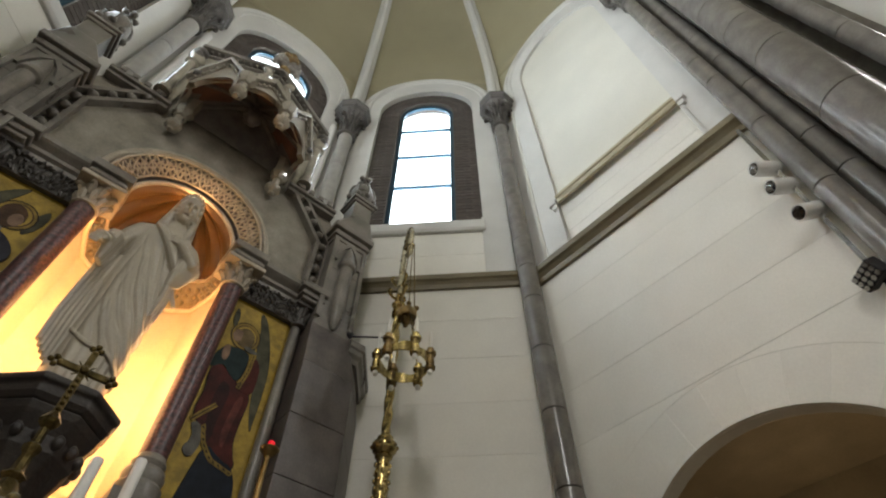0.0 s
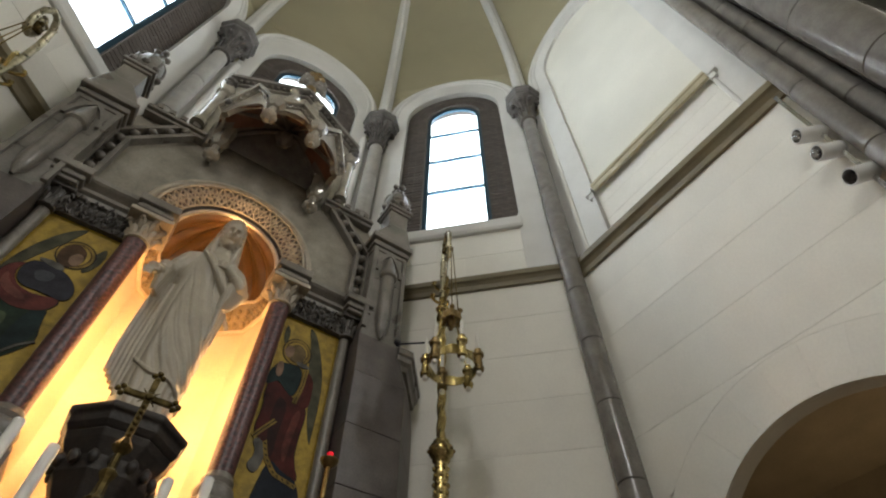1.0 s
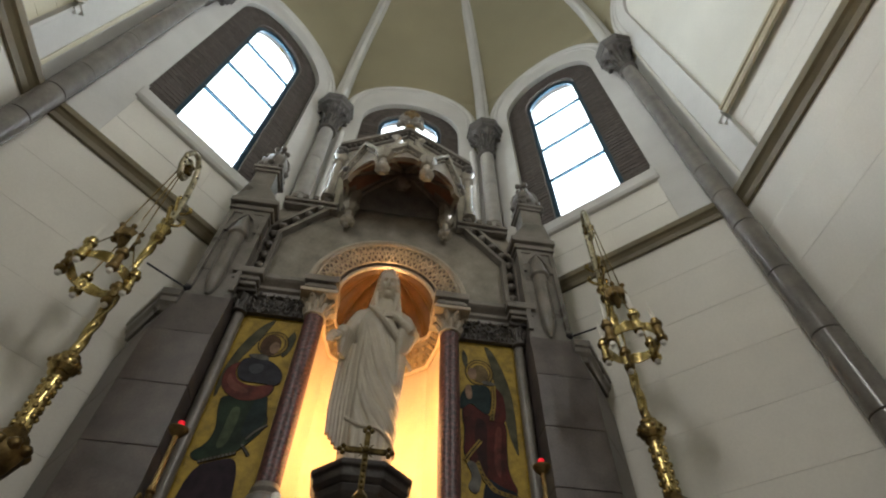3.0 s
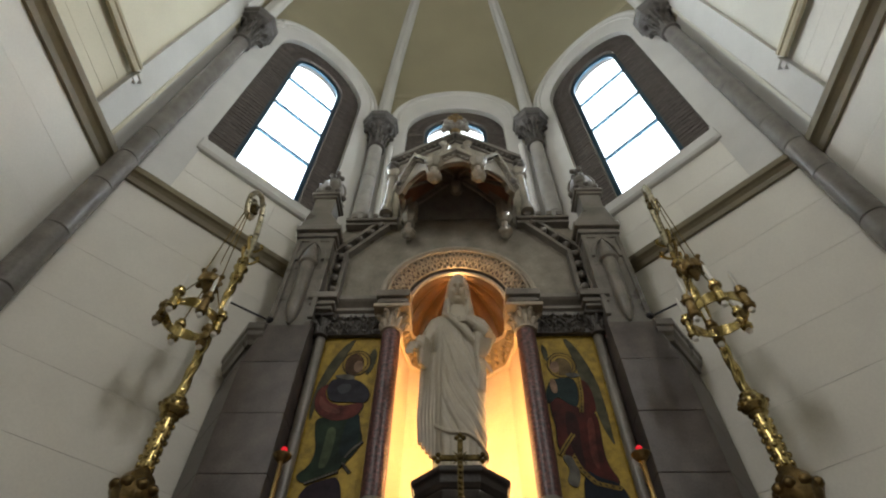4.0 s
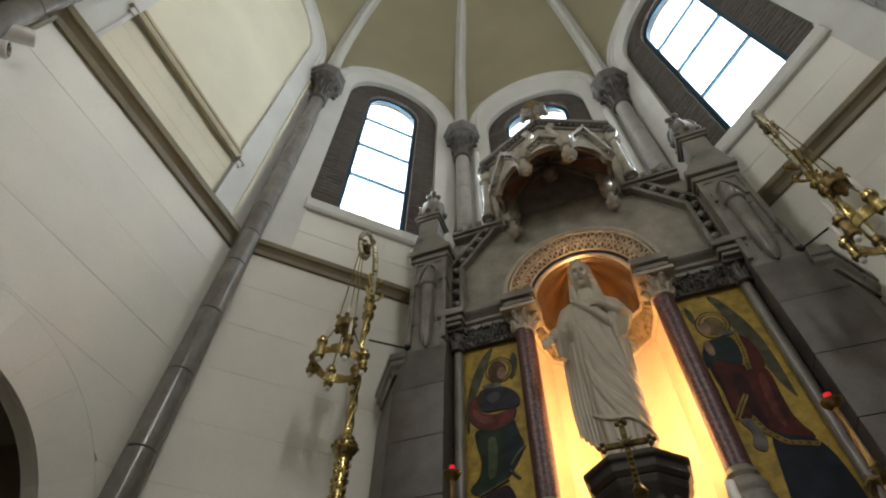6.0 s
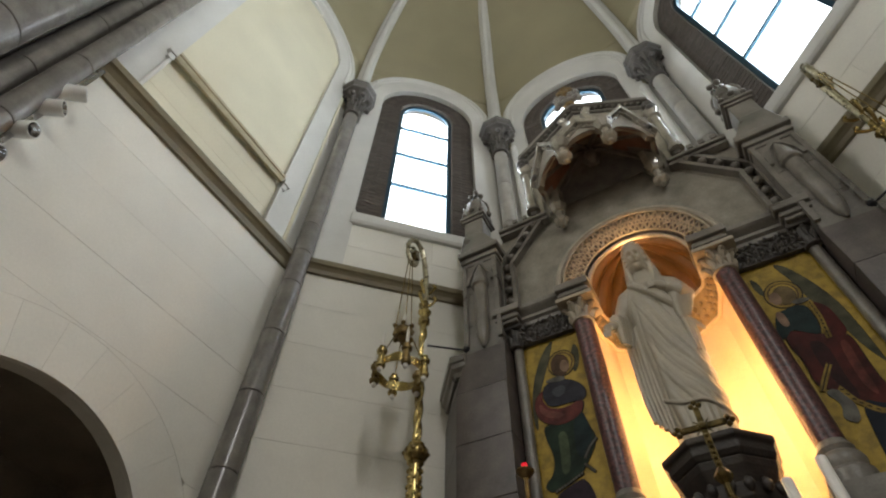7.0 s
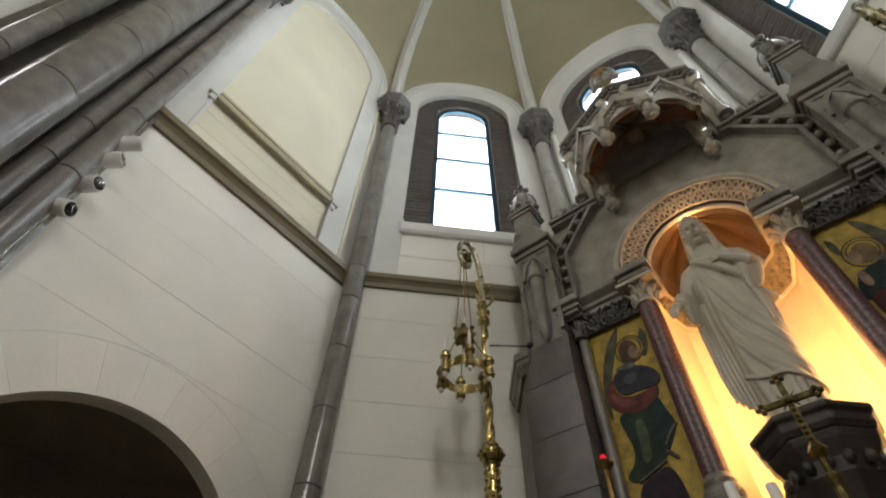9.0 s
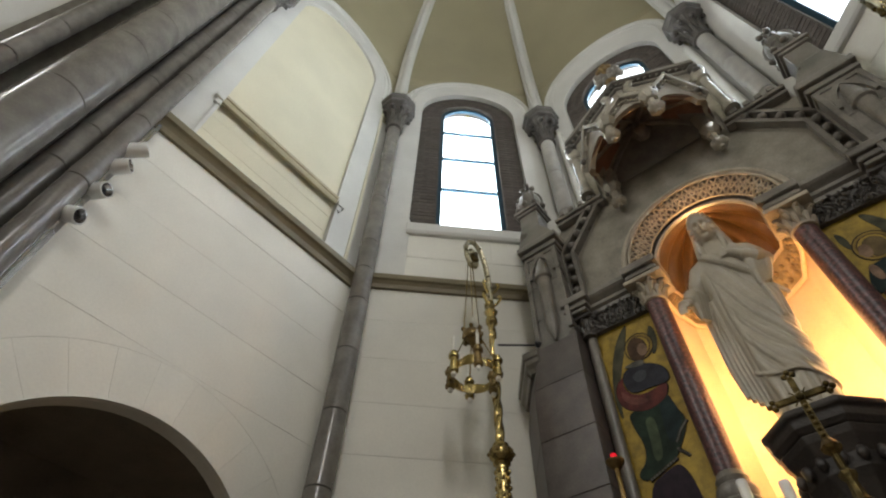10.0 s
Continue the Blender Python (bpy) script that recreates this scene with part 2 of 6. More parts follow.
def string_course(name, M, half, z0, z1, proud=0.10, parent=None):
    bm = bmesh.new()
    h = z1 - z0
    prof = [(0.0, z0), (0.03, z0), (0.045, z0 + 0.25 * h), (proud * 0.75, z0 + 0.42 * h), (proud, z0 + 0.5 * h), (proud, z0 + 0.82 * h), (proud * 0.8, z1), (0.0, z1)]
    rows = [[bm.verts.new(M @ Vector((s, d, z))) for d, z in prof] for s in (-half, half)]
    k = len(prof)
    for i in range(k):
        bm.faces.new((rows[0][i], rows[0][(i + 1) % k], rows[1][(i + 1) % k], rows[1][i]))
    bm.faces.new(rows[0][::-1])
    bm.faces.new(rows[1])
    return part(name, bm, TAN if name == "sill_moulding" else TRIM, parent)


def upper_wall(wall, M, half, hole):
    """Upper wall: ochre backing, white pilasters and an arched white surround with a roll moulding."""
    top = 11.35
    arch = [(-PANEL_R, STR1)] + arc(0, SPRING, PANEL_R, 180, 0, 28) + [(PANEL_R, STR1)]
    bm = bmesh.new()
    if hole:
        hs, hz0, hsp = hole
        inner = [(-hs, hz0)] + arc(0, hsp, hs, 180, 0, 28) + [(hs, hz0)]
    else:
        hs, hsp = 0.765, 10.26
        inner = [(-hs, STR1)] + arc(0, hsp, hs, 180, 0, 28) + [(hs, STR1)]
    outer = [(-PANEL_R, inner[0][1])] + arch[1:-1] + [(PANEL_R, inner[0][1])]
    band(bm, inner, outer, -0.30 if hole else -0.10, 0.0, M)
    part("surround", bm, WHITE, wall, "white plaster arched surround")
    for r, q, dd in ((PANEL_R, 0.035, 0.0), (PANEL_R - 0.10, 0.018, 0.0), (PANEL_R + 0.05, 0.02, -0.02)):
        bm = bmesh.new()
        tube(bm, [M @ Vector((s, dd, z)) for s, z in [(-r, SPRING - 0.5)] + arc(0, SPRING, r, 180, 0, 36) + [(r, SPRING - 0.5)]], q, 8)
        part("arch_moulding", bm, WHITE, wall, "", True)
    bm = bmesh.new()  # ochre backing above and beside the arch
    lo = [(-PANEL_R, 9.3)] + arch[1:-1] + [(PANEL_R, 9.3)]
    band(bm, lo, [(-half - 0.12, 9.3), (-half - 0.12, top)] + [(-half - 0.12 + (2 * half + 0.24) * i / 26, top) for i in range(27)] + [(half + 0.12, top), (half + 0.12, 9.3)], -0.12, -0.03, M)
    part("backing", bm, OLIVE, wall, "ochre plaster above the arch")
    for sg in (-1, 1):  # strip beside the shaft
        bm = bmesh.new()
        a, b = sorted((sg * PANEL_R, sg * (half + 0.08)))
        box(bm, a, b, -0.1, -0.02, STR1, 9.3, M)
        part("strip", bm, WHITE, wall)


def wall_thing(name, label):
    return thing(name, (0, 0, 0), label, "wall", "", "structure")


def window_unit(name, M, hs, z0, spring, gr, label, rows_z):
    """Arched window: brick surround, metal frame, panes."""
    w = thing(name, M @ Vector((0, 0, z0)), label, "window", "apse windows", "structure")
    bpy.context.view_layer.update()
    T = Matrix.Translation(-w.location) @ M
    n = 28
    outer = [(-hs, z0)] + arc(0, spring, hs, 180, 0, n) + [(hs, z0)]
    gz = z0 + 0.06
    inner = [(-gr, gz - 0.06)] + arc(0, spring, gr, 180, 0, n) + [(gr, gz - 0.06)]
    bm = bmesh.new()
    band(bm, inner, outer, -0.28, -0.085, T)
    part("reveal", bm, BED, w, "mortar bed of the brick surround")
    f2 = [(-gr + 0.06, gz + 0.05)] + arc(0, spring, gr - 0.06, 180, 0, n) + [(gr - 0.06, gz + 0.05)]
    f1 = [(-gr - 0.002, gz - 0.05)] + arc(0, spring, gr + 0.002, 180, 0, n) + [(gr + 0.002, gz - 0.05)]
    bm = bmesh.new()
    band(bm, f2, f1, -0.19, -0.14, T)
    box(bm, -gr, gr, -0.19, -0.14, gz - 0.05, gz + 0.05, T)
    part("window_frame", bm, FRAME, w, "dark metal frame tinted with the blue glow of the window", False, 0.006)
    zs = [gz + 0.05] + rows_z + [spring + gr]
    for z in rows_z:
        bm = bmesh.new()
        hw = gr - 0.03 if z < spring else math.sqrt(max(0.01, (gr - 0.03) ** 2 - (z - spring) ** 2))
        box(bm, -hw, hw, -0.185, -0.145, z - 0.02, z + 0.02, T)
        part("glazing_bar", bm, FRAME, w)
    for i, (a, b) in enumerate(zip(zs, zs[1:])):
        bm = bmesh.new()
        k = 10
        path_a, path_b = [], []
        for j in range(k + 1):
            z = a + (b - a) * j / k - (0.001 if j == k else 0)
            hw = gr - 0.02 if z <= spring else math.sqrt(max(0.0004, (gr - 0.02) ** 2 - (z - spring) ** 2))
            path_a.append((-hw, z))
            path_b.append((hw, z))
        band(bm, path_a, path_b, -0.172, -0.168, T)
        p = part("pane", bm, PANE, w)
        p.visible_shadow = False
    if name == "window_3":
        for s0, s1, z0_, z1_ in ((-0.02, 0.10, gz + 0.06, gz + 0.13), (0.11, 0.16, gz + 0.06, gz + 0.10), (-0.06, 0.02, spring + 0.22, spring + 0.27)):
            bm = bmesh.new()
            box(bm, s0, s1, -0.166, -0.162, z0_, z1_, T)
            p = part("stained_piece", bm, PANE_YELLOW, w, "scrap of yellow stained glass")
            p.visible_shadow = False
    return w


def corner_shaft(x, y, r, z0, z1, sx, label, cap=True, cap_top=9.85, stone=None):
    """Engaged shaft in drums with a carved capital."""
    s = thing("shaft", (sx * x, y, z0), label, "column", "wall shafts", "structure")
    bpy.context.view_layer.update()
    rnd = random.Random(int(x * 1000 + y * 10))
    z = 0.0
    k = z1 - z0
    bm = bmesh.new()
    lathe(bm, [(r - 0.010, 0), (r - 0.010, k)], n=24)
    part("joint_core", bm, MORTAR, s, "", True)
    while z < k - 0.01:
        h = rnd.choice((0.46, 0.62, 0.88, 0.95))
        if k - z - h < 0.3:
            h = k - z
        bm = bmesh.new()
        lathe(bm, [(r - 0.004, z + 0.004), (r, z + 0.008), (r, z + h - 0.008), (r - 0.004, z + h - 0.004)], n=24)
        part("drum", bm, stone or SHAFT, s, "", True)
        z += h
    if cap:
        c = k
        bm = bmesh.new()
        H = cap_top - z1
        lathe(bm, [(r * 1.02, c), (r * 1.28, c + 0.02), (r * 1.28, c + 0.06), (r * 1.04, c + 0.08)], n=24)
        part("necking", bm, CARVED, s, "", True)
        bm = bmesh.new()
        lathe(bm, [(r * 1.0, c + 0.08), (r * 1.12, c + 0.3 * H), (r * 1.45, c + 0.6 * H), (r * 2.2, c + 0.72 * H)], n=24, lobes=8, depth=0.06)
        part("bell", bm, CARVED, s, "", True)
        for row, (zz, rr, nn, sz) in enumerate(((0.38, 1.4, 8, 0.28), (0.58, 1.95, 8, 0.36))):
            for j in range(nn):
                a = 2 * math.pi * (j + 0.5 * row) / nn
                bm = bmesh.new()
                pts = [Vector((r * (1.05 + t * (rr - 1.0)) * math.cos(a), r * (1.05 + t * (rr - 1.0)) * math.sin(a), c + H * (zz - 0.28 + 0.36 * math.sin(t * 2.0)))) for t in (0, 0.3, 0.6, 0.85, 1.05)]
                tube(bm, pts, [r * sz * k2 for k2 in (0.5, 0.8, 0.9, 0.8, 0.45)], 6)
                tip = pts[-1]
                g = bmesh.ops.create_icosphere(bm, subdivisions=1, radius=r * (0.26 + 0.16 * row))["verts"]
                for v in g:
                    v.co = v.co + tip - Vector((0, 0, r * 0.08))
                part("leaf", bm, CARVED, s, "", True)
        bm = bmesh.new()
        lathe(bm, [(r * 1.9, c + 0.68 * H), (r * 2.65, c + 0.75 * H), (r * 2.7, c + 0.82 * H), (r * 2.5, c + 0.84 * H), (r * 2.95, c + 0.91 * H), (r * 2.95, c + H)], n=8, turn=radians(22.5))
        part("abacus", bm, CARVED, s, "", False, 0.008)
    return s


def rib_point(q, u):
    """A point of the rib above shaft q at the part u of the way to the crown."""
    c = Vector((0, 0.9, 0))
    p = Vector((q[0], q[1], 0)).lerp(c, u)
    p.z = 11.3 + 3.9 * math.sqrt(max(0, 1 - (1 - u) ** 2))
    return p


QA, QB, QC = (1.24, 3.80), (2.91, 2.15), (2.91, -0.20)
CORNERS = [(-QC[0], QC[1]), (-QB[0], QB[1]), (-QA[0], QA[1]), QA, QB, QC]


def build_vault():
    v = thing("ceiling", (0, 0, 11.3), "ochre plaster ribbed vault with white ribs", "ceiling", "", "structure")
    outer = [(-3.15, -0.35), (-3.13, 2.24), (-1.33, 4.02), (1.33, 4.02), (3.13, 2.24), (3.15, -0.35)]
    bm = bmesh.new()
    for a, b in zip(outer, outer[1:]):
        N, K = 20, 8
        grid = []
        for i in range(N + 1):
            u = (i / N) ** 2
            pa, pb = rib_point(a, u), rib_point(b, u)
            row = []
            for j in range(K + 1):
                p = pa.lerp(pb, j / K)
                p.z += 0.22 * math.sin(math.pi * j / K) * (1 - u) * min(1, u * 8)
                row.append(bm.verts.new(p - Vector((0, 0, 11.3))))
            grid.append(row)
        for i in range(N):
            for j in range(K):
                bm.faces.new((grid[i][j], grid[i + 1][j], grid[i + 1][j + 1], grid[i][j + 1]))
    bmesh.ops.remove_doubles(bm, verts=bm.verts, dist=0.0005)
    web = part("web", bm, OLIVE, v, "", True)
    md = web.modifiers.new("thick", "SOLIDIFY")
    md.thickness, md.offset = 0.2, 0
    for q in CORNERS[1:-1]:
        bm = bmesh.new()
        pts = [Vector((q[0], q[1], z)) for z in (9.84, 10.4, 11.0)] + [rib_point(q, (i / 24) ** 2) for i in range(0, 25)]
        pts = [p - Vector((0, 0, 11.3)) for p in pts]
        tube(bm, pts, 0.07, 10)
        part("rib", bm, WHITE, v, "", True)
        for k in (-1, 1):
            bm = bmesh.new()
            out = Vector((-q[1] + 0.9, q[0], 0)).normalized() * 0.075 * k
            back = Vector((q[0], q[1] - 0.9, 0)).normalized() * 0.05
            tube(bm, [p + out + back for p in pts], 0.04, 8)
            part("rib_moulding", bm, WHITE, v, "", True)
    return v


wall_back = wall_thing("wall_back", "cream plaster apse wall behind the altar")
bm = bmesh.new()
box(bm, -1.3, 1.3, -0.35, 0.0, 0, 6.88, BACK)
part("core", bm, PLASTER, wall_back)
upper_wall(wall_back, BACK, HALF_B, (0.82, 6.88, 9.95))
for sg in (-1, 1):
    bm = bmesh.new()
    tube(bm, [BACK @ Vector((sg * 1.035, 0.03, z)) for z in (5.8, 7.5, 9.2)], 0.055, 14)
    part("roll_moulding", bm, WHITE, wall_back, "slim pale roll moulding beside the shaft", True)
window_unit("window_1", BACK, 0.82, 6.88, 9.95, 0.53, "arched apse window in a brown brick surround behind the altar canopy", [7.75, 8.65, 9.55])
wall_d, wall_s = {}, {}
for sx in (1, -1):
    nm = "right" if sx > 0 else "left"
    wd = wall_d[sx] = wall_thing("wall_diagonal_" + nm, "cream plaster wall of scored blocks under an arched window")
    M = DIAG[sx]
    bm = bmesh.new()
    box(bm, -HALF_D - 0.1, HALF_D + 0.1, -0.35, -0.031, 0, 6.88, M)
    part("core", bm, PLASTER, wd)
    coursed(wd, M, HALF_D + 0.05, STR0, None, 3 + sx, True)
    upper_wall(wd, M, HALF_D, (0.78, 6.88, 10.20))
    bm = bmesh.new()
    for sg in (-1, 1):
        a, b = sorted((sg * 0.76, sg * PANEL_R))
        box(bm, a, b, -0.03, 0.0, STR1, 6.88, M)
    part("pilaster", bm, WHITE, wd)
    for i, (za, zb) in enumerate(((STR1, 6.2), (6.2, 6.61))):
        for a, b in ((-0.76, 0.1 - 0.3 * i), (0.1 - 0.3 * i, 0.76)):
            bm = bmesh.new()
            box(bm, a + 0.003, b - 0.003, -0.03, -0.022, za + 0.002, zb - 0.003, M)
            part("block", bm, PLASTER, wd)
    string_course("string_course", M, HALF_D + 0.05, STR0, STR1, 0.09, wd)
    bm = bmesh.new()
    rows = [[bm.verts.new(M @ Vector((q, d, z))) for d, z in ((-0.10, 6.60), (0.02, 6.60), (0.04, 6.64), (0.04, 6.78), (-0.10, 6.90))] for q in (-0.80, 0.80)]
    for i in range(5):
        bm.faces.new((rows[0][i], rows[0][(i + 1) % 5], rows[1][(i + 1) % 5], rows[1][i]))
    bm.faces.new(rows[0]), bm.faces.new(rows[1][::-1])
    part("sill", bm, WHITE, wd, "pale stone window sill", False, 0.012)
    window_unit("window_2" if sx > 0 else "window_3", M, 0.78, 6.88, 10.20, 0.45, "tall arched window of pale glass in a brown brick surround", [7.92, 8.80, 9.68])

    ws = wall_s[sx] = wall_thing("wall_side_" + nm, "cream plaster side wall with an arched opening below")
    M = SIDE[sx]
    oc, orad, oz = 0.06, 0.95, 2.45
    bm = bmesh.new()
    arcp = [(oc - orad, 0.0)] + arc(oc, oz, orad, 180, 0, 30) + [(oc + orad, 0.0)]
    outp = [(-HALF_S - 0.1, 0.0)] + [(-HALF_S - 0.1 + (2 * HALF_S + 0.2) * i / 30, STR1) for i in range(31)] + [(HALF_S + 0.1, 0.0)]
    band(bm, arcp, outp, -0.13, -0.031, M)
    part("core", bm, PLASTER, ws)
    coursed(ws, M, HALF_S + 0.02, STR0, (oc, 1.292, oz), 9 + sx, True)
    for i in range(15):
        a0, a1 = 180 - 12 * i - 0.03, 180 - 12 * (i + 1) + 0.03
        bm = bmesh.new()
        band(bm, arc(oc, oz, orad, a0, a1, 5), arc(oc, oz, 1.29, a0, a1, 5), -0.03, 0.0, M)
        part("voussoir", bm, PLASTER, ws)
    for sg in (1, -1):
        for k in range(5):
            a, b = sorted((oc + sg * orad, max(-HALF_S - 0.02, min(HALF_S + 0.02, oc + sg * 1.29))))
            bm = bmesh.new()
            box(bm, a, b, -0.03, 0.0, k * 0.49 + 0.0014, (k + 1) * 0.49 - 0.0014, M)
            part("block", bm, PLASTER, ws)
    MF = M @ Matrix.Translation((0.135, 0, 0))   # the blind arch stands a little towards the pier
    upper_wall(ws, MF, HALF_S, None)
    bm = bmesh.new()
    box(bm, -0.78, 0.78, -0.2, -0.045, 6.63, 11.3, MF)
    part("field", bm, FIELDPALE if sx > 0 else FIELD, ws, "pale cream plaster field" if sx > 0 else "pale ochre plaster field")
    for i in range(3):
        bm = bmesh.new()
        box(bm, -0.78, 0.78, -0.2, -0.045, STR1 + 0.27 * i + 0.002, STR1 + 0.27 * i + 0.268, MF)
        part("block", bm, FIELD if sx < 0 else PLASTER, ws)
    for sg in (-1, 1):
        bm = bmesh.new()
        box(bm, *sorted((sg * 0.765, sg * 0.80)), -0.02, 0.022, STR1, 6.56, MF)
        box(bm, *sorted((sg * 0.765, sg * 0.86)), -0.02, 0.05, 6.50, 6.58, MF)
        box(bm, *sorted((sg * 0.765, sg * 0.83)), -0.02, 0.035, 6.42, 6.50, MF)
        part("jamb_fillet", bm, WHITE, ws, "white fillet with a small bracket", False, 0.006)
        bm = bmesh.new()
        box(bm, *sorted((sg * 1.06 - 0.02, sg * 1.06 + 0.02)), -0.02, 0.012, STR1, 9.9, MF)
        part("cream_strip", bm, FIELDPALE if sx > 0 else FIELD, ws)
    string_course("string_course", M, HALF_S, 5.53, 5.74, 0.10, ws)
    string_course("sill_moulding", MF @ Matrix.Translation((0.01, 0, 0)), 0.755, 6.50, 6.62, 0.06, ws)
    # the dark passage behind the opening
    pas = thing("passage_" + nm, M @ Vector((0, -1.2, 0)), "dim brown side passage behind the arch", "passage", "", "structure")
    for pn, bb in (("end_wall", (-1.35, 1.4, -2.4, -2.3, 0, 4.0)), ("roof", (-1.35, 1.4, -2.4, -0.13, 4.0, 4.1)), ("side_wall", (-1.45, -1.35, -2.4, -0.13, 0, 4.1)), ("side_wall", (1.4, 1.5, -2.4, -0.13, 0, 4.1))):
        bm = bmesh.new()
        box(bm, *bb, M)
        bmesh.ops.translate(bm, vec=-pas.location, verts=bm.verts)
        part(pn, bm, PASSAGE, pas)
build_vault()
for sx in (1, -1):
    corner_shaft(*QA, 0.105, 0.0, 9.0, sx, "pale grey stone wall shaft with carved leaf capital", stone=PALESHAFT)
    corner_shaft(*QB, 0.10, 0.0, 9.0, sx, "polished grey stone wall shaft with carved leaf capital")
    corner_shaft(2.95, -0.20, 0.085, 0.0, 9.0, sx, "slender grey stone shaft of the chancel pier")
    corner_shaft(3.06, -0.37, 0.095, 0.0, 10.2, sx, "slender grey stone shaft of the chancel pier", False)
    corner_shaft(2.93, -0.645, 0.188, 0.0, 10.2, sx, "thick polished grey stone shaft of the chancel pier", False)
    corner_shaft(2.98, -1.02, 0.08, 0.0, 10.2, sx, "slender grey stone shaft of the chancel pier", False)
    bm = bmesh.new()
    a, b = sorted((sx * 3.10, sx * 3.7))
    box(bm, a, b, -1.2, -0.13, 0, 10.4)
    tagged(mesh("chancel_pier", bm, SHAFT), "grey stone core of the clustered chancel pier", "pier", "", "structure")
    # nave behind the camera
    a, b = sorted((sx * 3.10, sx * 5.4))
    bm = bmesh.new()
    box(bm, a, b, -1.5, -1.2, 0, 13)
    tagged(mesh("wall_arch_shoulder", bm, WHITE), "white plaster wall beside the chancel arch", "wall", "", "structure")
    a, b = sorted((sx * 5.4, sx * 5.7))
    bm = bmesh.new()
    box(bm, a, b, -10, -1.2, 0, 13)
    tagged(mesh("wall_nave", bm, PLASTER), "cream plaster nave wall", "wall", "", "structure")
bm = bmesh.new()
box(bm, -5.7, 5.7, -10.3, -10, 0, 13)
tagged(mesh("wall_nave_end", bm, PLASTER), "cream plaster end wall", "wall", "", "structure")
bm = bmesh.new()
box(bm, -5.7, 5.7, -10.3, -0.3, 13, 13.3)
tagged(mesh("ceiling_nave", bm, OLIVE), "ochre plaster nave ceiling", "ceiling", "", "structure")
bm = bmesh.new()
prism(bm, [(-3.5, 10.2), (-3.5, 15.5), (3.5, 15.5), (3.5, 10.2), (3.05, 10.2), (3.05, 11.3), (2.4, 13.2), (1.2, 14.4), (0, 14.8), (-1.2, 14.4), (-2.4, 13.2), (-3.05, 11.3), (-3.05, 10.2)][::-1], -1.2, -0.5, Matrix())
tagged(mesh("chancel_arch", bm, WHITE), "white plaster chancel arch wall", "arch", "", "structure")
bm = bmesh.new()
box(bm, -6, 6, -10.3, 4.4, -0.2, 0)
tagged(mesh("floor", bm, FLOOR), "brown tiled church floor", "floor", "", "structure")


# ---- the retable ----
def wpart(name, bm, mat, parent, label="", smooth=False, bevel=0.0):
    """A part drawn in world coordinates."""
    at, o = Vector(), parent
    while o:
        at += o.location
        o = o.parent
    bmesh.ops.translate(bm, vec=-at, verts=bm.verts)
    return part(name, bm, mat, parent, label, smooth, bevel)


def resample(poly, n):
    seg = [0.0]
    for a, b in zip(poly, poly[1:]):
        seg.append(seg[-1] + math.dist(a, b))
    out = []
    for i in range(n + 1):
        t = seg[-1] * i / n
        k = max(j for j in range(len(poly) - 1) if seg[j] <= t + 1e-9)
        q = (t - seg[k]) / max(1e-9, seg[k + 1] - seg[k])
        out.append(tuple(a + (b - a) * q for a, b in zip(poly[k], poly[k + 1])))
    return out


def extrude_path(bm, pts, prof):
    """A moulding: profile of (out, z) carried along plan points; out is to the right of the way."""
    rows = []
    k = len(pts)
    for i, p in enumerate(pts):
        a, b = Vector(pts[max(0, i - 1)]), Vector(pts[min(k - 1, i + 1)])
        d1 = (Vector(p) - a).normalized() if i else (b - Vector(p)).normalized()
        d2 = (b - Vector(p)).normalized() if i < k - 1 else d1
        n1, n2 = Vector((d1.y, -d1.x)), Vector((d2.y, -d2.x))
        n = (n1 + n2).normalized()
        n /= max(0.35, n.dot(n1))
        rows.append([bm.verts.new((p[0] + n.x * o, p[1] + n.y * o, z)) for o, z in prof])
    m = len(prof)
    for a, b in zip(rows, rows[1:]):
        for j in range(m):
            bm.faces.new((a[j], a[(j + 1) % m], b[(j + 1) % m], b[j]))
    bm.faces.new(rows[0][::-1])
    bm.faces.new(rows[-1])


def knob(bm, at, r, seed=0, squash=1.0):
    """A carved bud: a small uneven ball."""
    rnd = random.Random(seed)
    g = bmesh.ops.create_icosphere(bm, subdivisions=2, radius=r)["verts"]
    for v in g:
        v.co *= 1 + 0.22 * noise.noise(v.co * (2.2 / r) + Vector((seed * 3.1, 0, 0)))
        v.co.z *= squash
        v.co += Vector(at)


def leafy_capital(parent, at, r, h, mat, flare=1.8, n=8):
    x, y, z = at
    bm = bmesh.new()
    lathe(bm, [(r * 1.05, z), (r * 1.25, z + 0.03 * h), (r * 1.25, z + 0.12 * h), (r, z + 0.15 * h), (r * 1.1, z + 0.5 * h), (r * 1.5, z + 0.8 * h)], (x, y, 0), 16)
    wpart("bell", bm, mat, parent, "", True)
    for row, (zz, rr) in enumerate(((0.30, 1.35), (0.58, flare))):
        for j in range(n):
            a = 2 * math.pi * (j + 0.5 * row) / n
            bm = bmesh.new()
            pts = [(x + r * (1.05 + t * (rr - 1)) * math.cos(a), y + r * (1.05 + t * (rr - 1)) * math.sin(a), z + h * (zz - 0.18 + 0.36 * math.sin(t * 2.0))) for t in (0, 0.3, 0.6, 0.9, 1.1)]
            tube(bm, pts, [r * k for k in (0.2, 0.34, 0.36, 0.3, 0.14)], 6)
            wpart("leaf", bm, mat, parent, "", True)
    bm = bmesh.new()
    w = r * (flare + 0.25)
    box(bm, x - w, x + w, y - w, y + w, z + 0.82 * h, z + h)
    wpart("abacus", bm, mat, parent, "", False, 0.008)


